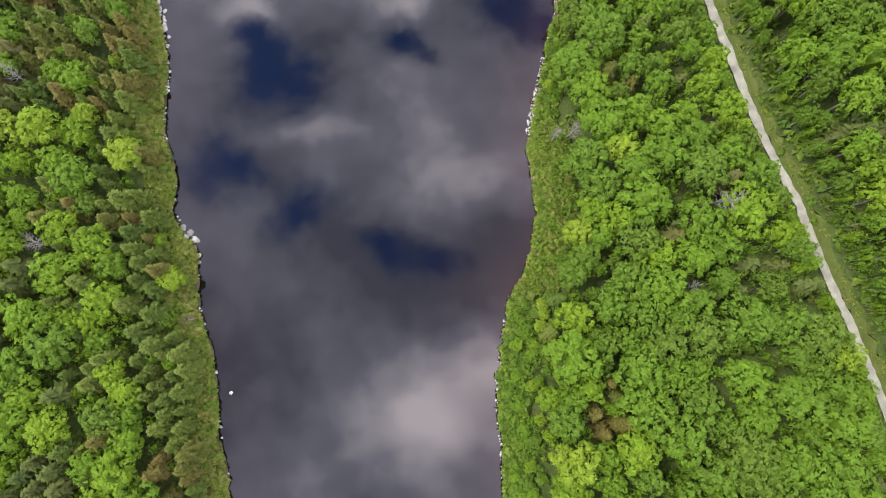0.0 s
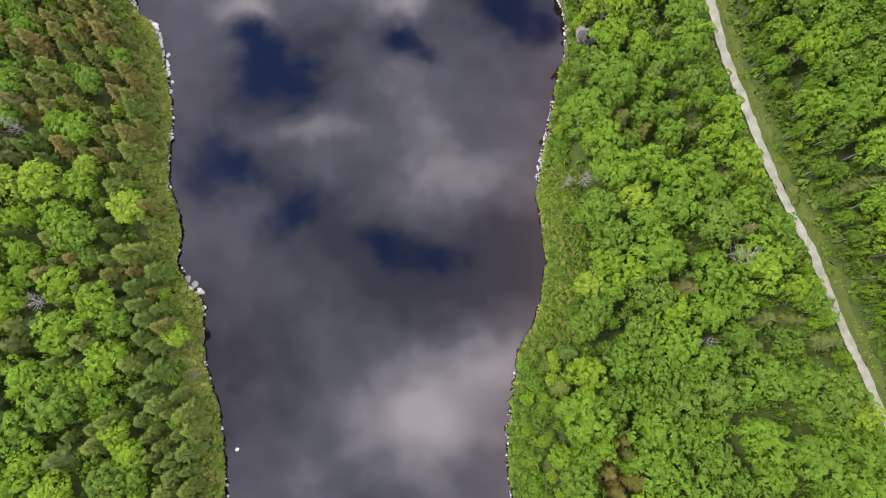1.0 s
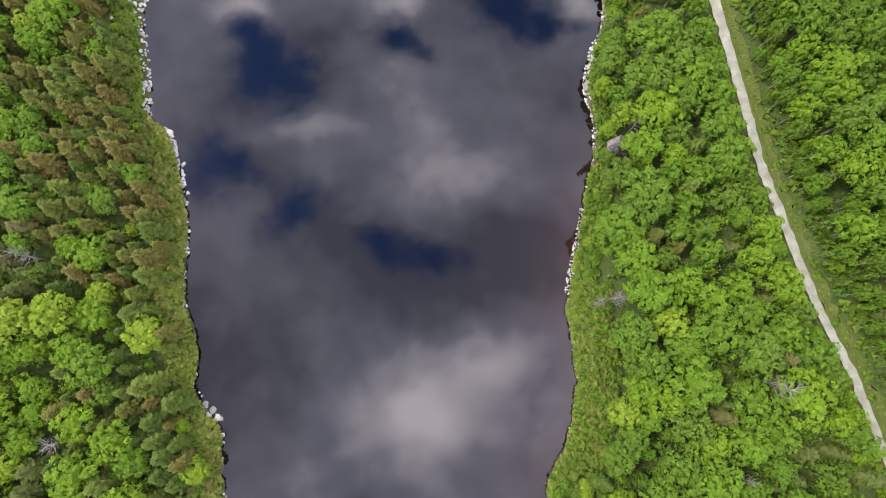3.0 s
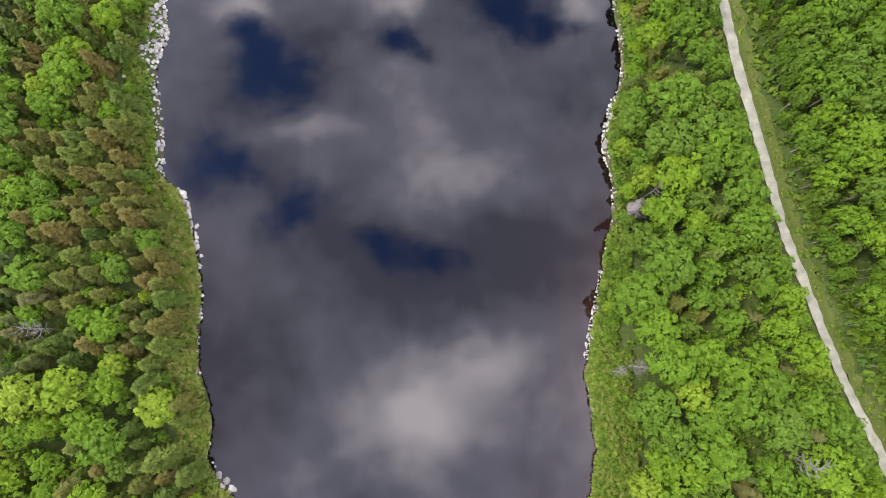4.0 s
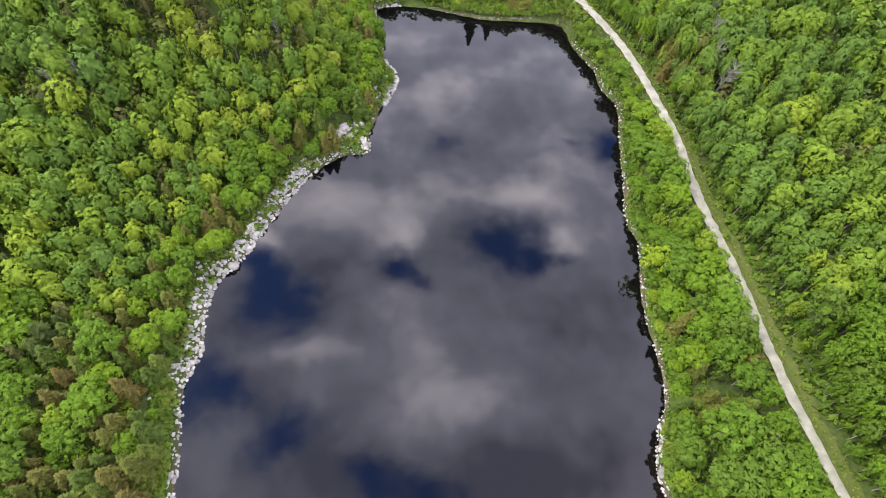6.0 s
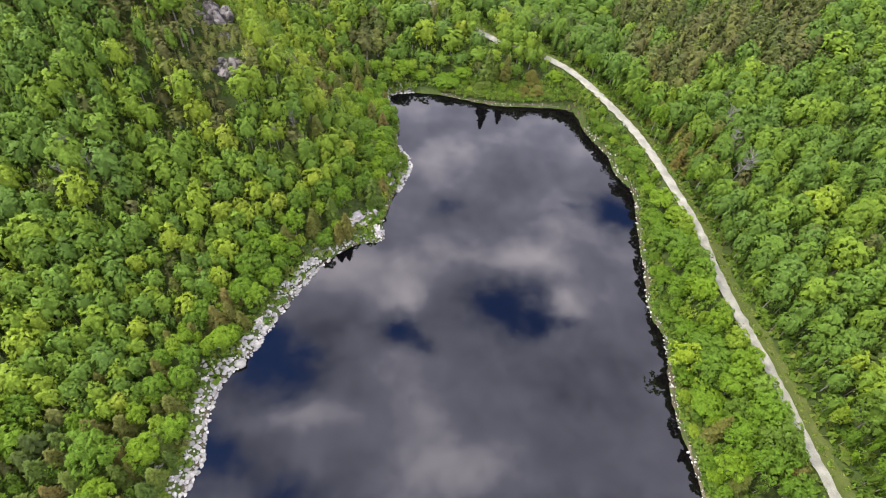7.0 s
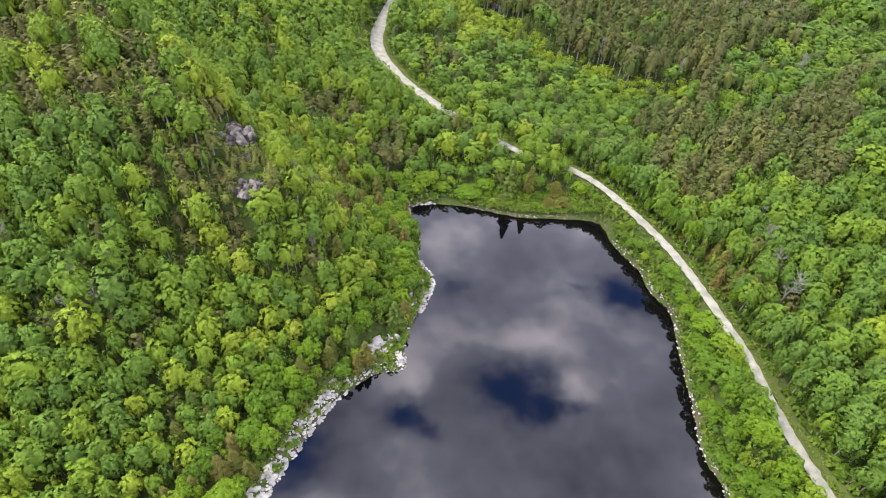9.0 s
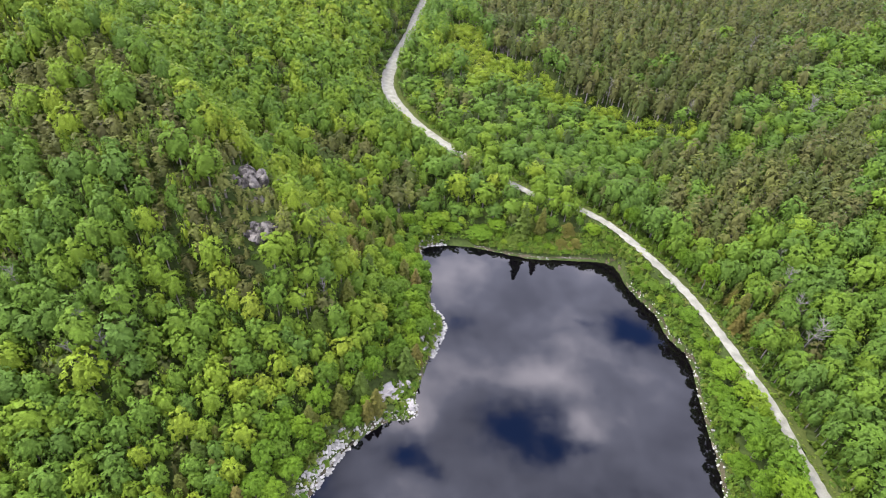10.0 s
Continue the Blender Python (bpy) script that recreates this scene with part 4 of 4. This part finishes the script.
def along(line, y0, y1, n, inner, outer, q):
    """Places along a shore line, from inner metres out in the water to outer metres up the bank."""
    idx = np.where((line[:-1, 1] >= y0) & (line[:-1, 1] < y1))[0]
    i = q.choice(idx, n)
    t = q.random(n)[:, None]
    p = line[i] * (1 - t) + line[i + 1] * t
    w = line[i + 1] - line[i]
    w /= np.linalg.norm(w, axis=1)[:, None] + 1e-9
    side = np.stack([-w[:, 1], w[:, 0]], 1)  # up the bank
    return p + side * (inner + (outer - inner) * q.random(n) ** 1.3)[:, None]


q = np.random.default_rng(77)
stones = []
for line, y0, y1, n, inner, outer, s0, s1 in (
    (shore_left, -30, 17, 26, -0.3, 0.8, 0.3, 0.8), (shore_left, 17, 26, 14, -0.8, 0.6, 0.5, 1.3), (shore_left, 26, 52, 34, -0.3, 0.8, 0.3, 0.9),
    (shore_left, 52, 66, 34, -0.4, 0.8, 0.35, 0.9), (shore_left, 66, 78, 130, -0.7, 1.8, 0.4, 1.3), (shore_left, 78, 105, 110, -0.4, 1.1, 0.4, 1.1),
    (shore_left, 105, 136, 450, -0.5, 3.2, 0.4, 1.35), (shore_left, 136, 160, 400, -0.5, 3.2, 0.4, 1.35), (shore_left, 160, 170, 200, -0.3, 1.8, 0.3, 0.9),
    (shore_left, 170, 184, 60, -0.2, 1.2, 0.3, 0.7), (shore_left, 184, 203, 420, -1.2, 3.6, 0.4, 1.2), (shore_left, 203, 218, 60, -0.3, 1.5, 0.3, 0.9),
    (shore_left, 218, 231, 260, -0.4, 3.4, 0.4, 1.1), (shore_right, 222, 231, 110, -0.2, 0.7, 0.2, 0.45), (shore_right, 190, 215, 110, -0.3, 1.2, 0.3, 0.8),
    (shore_right, 98, 190, 300, -0.3, 0.9, 0.25, 0.7), (shore_right, 84, 98, 190, -0.5, 1.5, 0.2, 0.8), (shore_right, 62, 84, 70, -0.2, 1.0, 0.25, 0.7),
    (shore_right, 44, 62, 480, -0.9, 1.9, 0.18, 0.5), (shore_right, -26, 8, 130, -0.6, 0.6, 0.2, 0.6), (shore_right, 8, 44, 40, -0.3, 0.4, 0.2, 0.5),
):
    for x, y in along(line, y0, y1, n, inner, outer, q):
        stones.append((x, y, s0 + (s1 - s0) * q.random() ** 2.2))
for x, y in zip(q.normal(-67, 1.3, 60), q.normal(113, 6, 60)):
    stones.append((x, y, q.uniform(0.4, 1.1)))
for x, y in zip(q.normal(-62, 1.6, 60), q.normal(135, 5, 60)):
    stones.append((x, y, q.uniform(0.4, 1.1)))
# boulders that stand out: in the water off the point, at the grey bank, the large one on the stony shore, the white one at the lake's head
stones += [(-54.6, 77.4, 1.9), (-44.2, 22.8, 1.5), (-43.4, 21.4, 1.4), (-43.2, 19.6, 1.0), (32.2, 87.4, 2.2), (-56.4, 131.8, 2.6), (-54.0, 136.4, 1.9), (-35.2, -8.7, 0.9), (-51.6, 71.0, 1.5), (-5.3, 229.3, 1.6), (-50.6, 65, 1.0)]
stones = np.array(stones)
sz, sd, ss = land(stones[:, 0], stones[:, 1])
big = np.argsort(-stones[:, 2])
shapes = [mesh_from("boulder", *stone_mesh("boulder", i, 2, None), [boulder_stone]) for i in range(8)]
for rank, i in enumerate(big[:300]):
    x, y, s = stones[i]
    ob = new("boulder", shapes[rank % 8])
    ob.matrix_basis = pose(x, y, max(sz[i], -0.25 * s) - 0.04 * s, q.uniform(-15, 15), q.uniform(-15, 15), q.uniform(0, 360)) @ Matrix.Diagonal((s * q.uniform(0.9, 1.4), s * q.uniform(0.8, 1.1), s * q.uniform(0.8, 1.1), 1))
    tagged(ob, "pale grey weathered boulder on the lake shore", "boulder", "shore boulders")
low = [stone_mesh("stone", 40 + i, 1, None) for i in range(6)]
vs, fs, n = [], [], 0
for rank, i in enumerate(big[300:]):
    x, y, s = stones[i]
    v, f = low[rank % 6]
    a = q.uniform(0, 6.28)
    c, d = math.cos(a) * s, math.sin(a) * s
    vs.append(np.stack([v[:, 0] * c * 1.2 - v[:, 1] * d + x, v[:, 0] * d * 1.2 + v[:, 1] * c + y, v[:, 2] * s + max(sz[i], -0.2 * s)], 1))
    fs.append(f + n)
    n += len(v)
tagged(new("shore_stones", mesh_from("shore_stones", np.vstack(vs), np.vstack(fs), [shore_stone])), "pale grey stones and pebbles along the waterline", "stones", kind="stuff")


block_shapes = {}


def outcrop(x, y, z, sx, sy, sz_, turn, seed, mat, label, blocks=14):
    """A broken rock face: jointed blocks of many sizes heaped into one body."""
    w = np.random.default_rng(seed)
    ob = new("rock_outcrop")
    ob.empty_display_size = 0.5
    ob.matrix_basis = pose(x, y, z, 0, 0, turn)
    if mat.name not in block_shapes:
        block_shapes[mat.name] = []
        for b in range(8):
            v, f = stone_mesh("block", 60 + b, 3, None)
            block_shapes[mat.name].append(mesh_from("block", v + w.normal(0, 0.014, v.shape), f, [mat]))
    for b in range(blocks):
        size = w.uniform(0.28, 0.62) * (1.5 if b < 2 else 1.0) * (0.6 if blocks > 30 else 1.0)
        a, rr = w.uniform(0, 6.28), 0.42 * math.sqrt(w.random())
        piece = part("block", block_shapes[mat.name][b % 8], ob)
        place = Matrix.Translation((rr * math.cos(a) * sx, rr * math.sin(a) * sy, (0.36 * (1 - rr / 0.42) * w.random() - 0.12) * sz_))
        turned = Euler((w.normal(0, 0.4), w.normal(0, 0.4), w.uniform(0, 6.28))).to_matrix().to_4x4()
        piece.matrix_basis = place @ turned @ Matrix.Diagonal((size * sx * w.uniform(0.7, 1.2), size * sy * w.uniform(0.7, 1.0), size * sz_ * w.uniform(0.8, 1.3) * (1.7 if blocks > 30 else 1.0), 1))
    return tagged(ob, label, "rock outcrop", "rock outcrops")


for x, y, sx, sy, s3, turn, up in ((-71.0, 207.6, 9.0, 7.5, 7.5, 30, 0.0), (-64.8, 193.8, 8.0, 6.5, 6.5, 15, 0.0), (-68.0, 201.0, 4.0, 3.6, 3.4, 40, 0.0), (-77.9, 199, 2.6, 2.4, 3.0, 50, 0.4)):
    gz = float(land(np.array([x]), np.array([y]))[0][0])
    outcrop(x, y, gz + up, sx, sy, s3, turn, int(abs(x * 10)), crag_rock, "grey fissured rock face on the wooded ridge", 56)
for x, y, sx, sy, s3, turn in ((-35.0, 171.6, 5.0, 3.8, 1.5, 20), (-31.2, 174.0, 4.4, 2.8, 1.3, 60), (-36.8, 169.8, 3.2, 2.6, 1.0, 10), (-30.6, 169.3, 4.6, 2.4, 1.0, 0), (-32.6, 171.2, 3.6, 3.0, 1.2, 40)):
    gz = float(land(np.array([x]), np.array([y]))[0][0])
    outcrop(x, y, gz + 0.3 * s3, sx, sy, s3, turn, int(abs(x * 10)), slab_rock, "pale bare rock slab on the lake point")


# ---- low growth ----
def tuft(seed, n, leaf):
    """A low bush of upright leaf sprays, one metre across."""
    w = np.random.default_rng(seed)
    a, rr = w.uniform(0, 6.28, n), 0.5 * np.sqrt(w.random(n))
    p = np.stack([rr * np.cos(a), rr * np.sin(a), (0.62 - 1.3 * rr**2) * w.uniform(0.55, 1.05, n)], 1)
    nm = np.stack([p[:, 0] * 1.6, p[:, 1] * 1.6, np.full(n, 0.6)], 1) + w.normal(0, 0.35, (n, 3))
    return spray(p, nm, leaf, w)


low_shapes = [tuft(i, 12, 0.48) for i in range(6)]
w = np.random.default_rng(9)
rows = []
for line, y0, y1, n, outer, s0, s1, t0 in (
    (shore_right, 6, 48, 1700, 8.0, 0.7, 1.2, 0.55), (shore_right, -34, 8, 900, 5.0, 0.8, 1.6, 0.30), (shore_right, 48, 70, 420, 4.5, 0.8, 1.5, 0.35),
    (shore_right, 70, 215, 1300, 3.5, 0.7, 1.4, 0.35), (shore_right, 215, 232, 900, 7.0, 0.8, 1.5, 0.5), (shore_left, -34, 80, 2600, 5.0, 0.6, 1.3, 0.78),
    (shore_left, 80, 104, 300, 5.0, 0.7, 1.3, 0.5), (shore_left, 104, 170, 360, 8.0, 0.5, 1.2, 0.5), (shore_left, 170, 232, 500, 4.5, 0.7, 1.4, 0.45),
):
    pts = along(line, y0, y1, n, {215: 1.3, 104: 2.6, 80: 1.5, 70: 0.8}.get(y0, 0.25), outer, w)
    for x, y in pts:
        rows.append((x, y, w.uniform(s0, s1), w.normal(t0, 0.22)))
# verge of the trail and the clearing at the bend
for i in w.integers(0, len(fine_trail) - 1, 3600):
    p, p2 = fine_trail[i], fine_trail[i + 1]
    if not -40 < p[1] < 330:
        continue
    way = (p2 - p) / np.linalg.norm(p2 - p)
    o = w.choice([-1, 1]) * w.uniform(0, 1)
    o = 1.35 + o * 2.6 if o > 0 else -1.7 + o * 2.4
    rows.append((p[0] + way[1] * o, p[1] - way[0] * o, w.uniform(0.35, 0.7) if o > 0 else w.uniform(0.6, 1.2), w.normal(0.62, 0.2)))
# undergrowth at the wood's edge above the trail, and between the trunks
for i in w.integers(0, len(fine_trail) - 1, 2600):
    p, p2 = fine_trail[i], fine_trail[i + 1]
    if -40 < p[1] < 300:
        way = (p2 - p) / np.linalg.norm(p2 - p)
        o = w.uniform(4.0, 8.5)
        rows.append((p[0] + way[1] * o, p[1] - way[0] * o, w.uniform(0.9, 1.9), w.normal(0.35, 0.2)))
for x0, x1, y0, y1, step in ((-105, -42, -40, 115, 3.6), (-150, -20, 115, 240, 2.6), (20, 100, -40, 200, 4.2), (-20, 110, 225, 300, 4.0)):
    for x, y in zip(*scatter(x0, x1, y0, y1, step, 88)):
        rows.append((x, y, w.uniform(0.9, 1.7), w.normal(0.35, 0.2)))
rows = np.array(rows)
rz, rd, rs = land(rows[:, 0], rows[:, 1])
vs, fs, ts, n = [], [], [], 0
for i, (x, y, s, t) in enumerate(rows):
    if rd[i] < 0.2 or (-1.75 < rs[i] < 1.3 and y < 260) or (abs(rs[i]) < 3.6 and y >= 260):
        continue
    v, f = low_shapes[i % 6]
    a = w.uniform(0, 6.28)
    c, d = math.cos(a) * s * 1.3, math.sin(a) * s * 1.3
    lift = 0.22 if 0 < rs[i] < 4 else 0.0
    vs.append(np.stack([v[:, 0] * c - v[:, 1] * d + x, v[:, 0] * d + v[:, 1] * c + y, v[:, 2] * s * (0.7 if lift else 1.4) + rz[i] + lift], 1))
    fs.append(f + n), ts.append(np.full(len(v), min(1, max(0, t))))
    n += len(v)
tagged(new("shore_shrubs", mesh_from("shore_shrubs", np.vstack(vs), np.vstack(fs), [leaf_shrub], tint=np.concatenate(ts), soft=True)), "low green shrubs and sedge along the shores and trail", "shrubs", kind="stuff")

# leafless brush on the far clearing
vs, fs, n = [], [], 0
bx, by = w.normal(14, 5.5, 320), w.normal(369, 4.2, 320)
for x, y, gz, s in zip(bx, by, land(bx, by)[0], w.uniform(1.6, 3.0, 320)):
    v, f = low_shapes[int(w.integers(6))]
    vs.append(v * (s, s, s * 1.8) + (x, y, gz)), fs.append(f + n)
    n += len(v)
tagged(new("bare_brush", mesh_from("bare_brush", np.vstack(vs), np.vstack(fs), [dry_twigs])), "leafless brown brush in a clearing below the conifers", "brush", kind="stuff")

bush = new("shrub")
gz = float(land(np.array([38.6]), np.array([132.2]))[0][0])
part("stem", mesh_from("shrub_stem", *tube([(0, 0, -0.3), (0.1, 0, 3.0)], (0.09, 0.04), 5), [bark]), bush)
part("crown", mesh_from("shrub_crown", *broad_crown(71, 2, 20, 300, 0.6), [leaf_yellow]), bush)
bush.children[1].matrix_basis = Matrix.Diagonal((0.27, 0.27, 0.42, 1))
bush.matrix_basis = pose(38.6, 132.2, gz)
tagged(bush, "bright yellow-green shrub beside the water", "shrub")
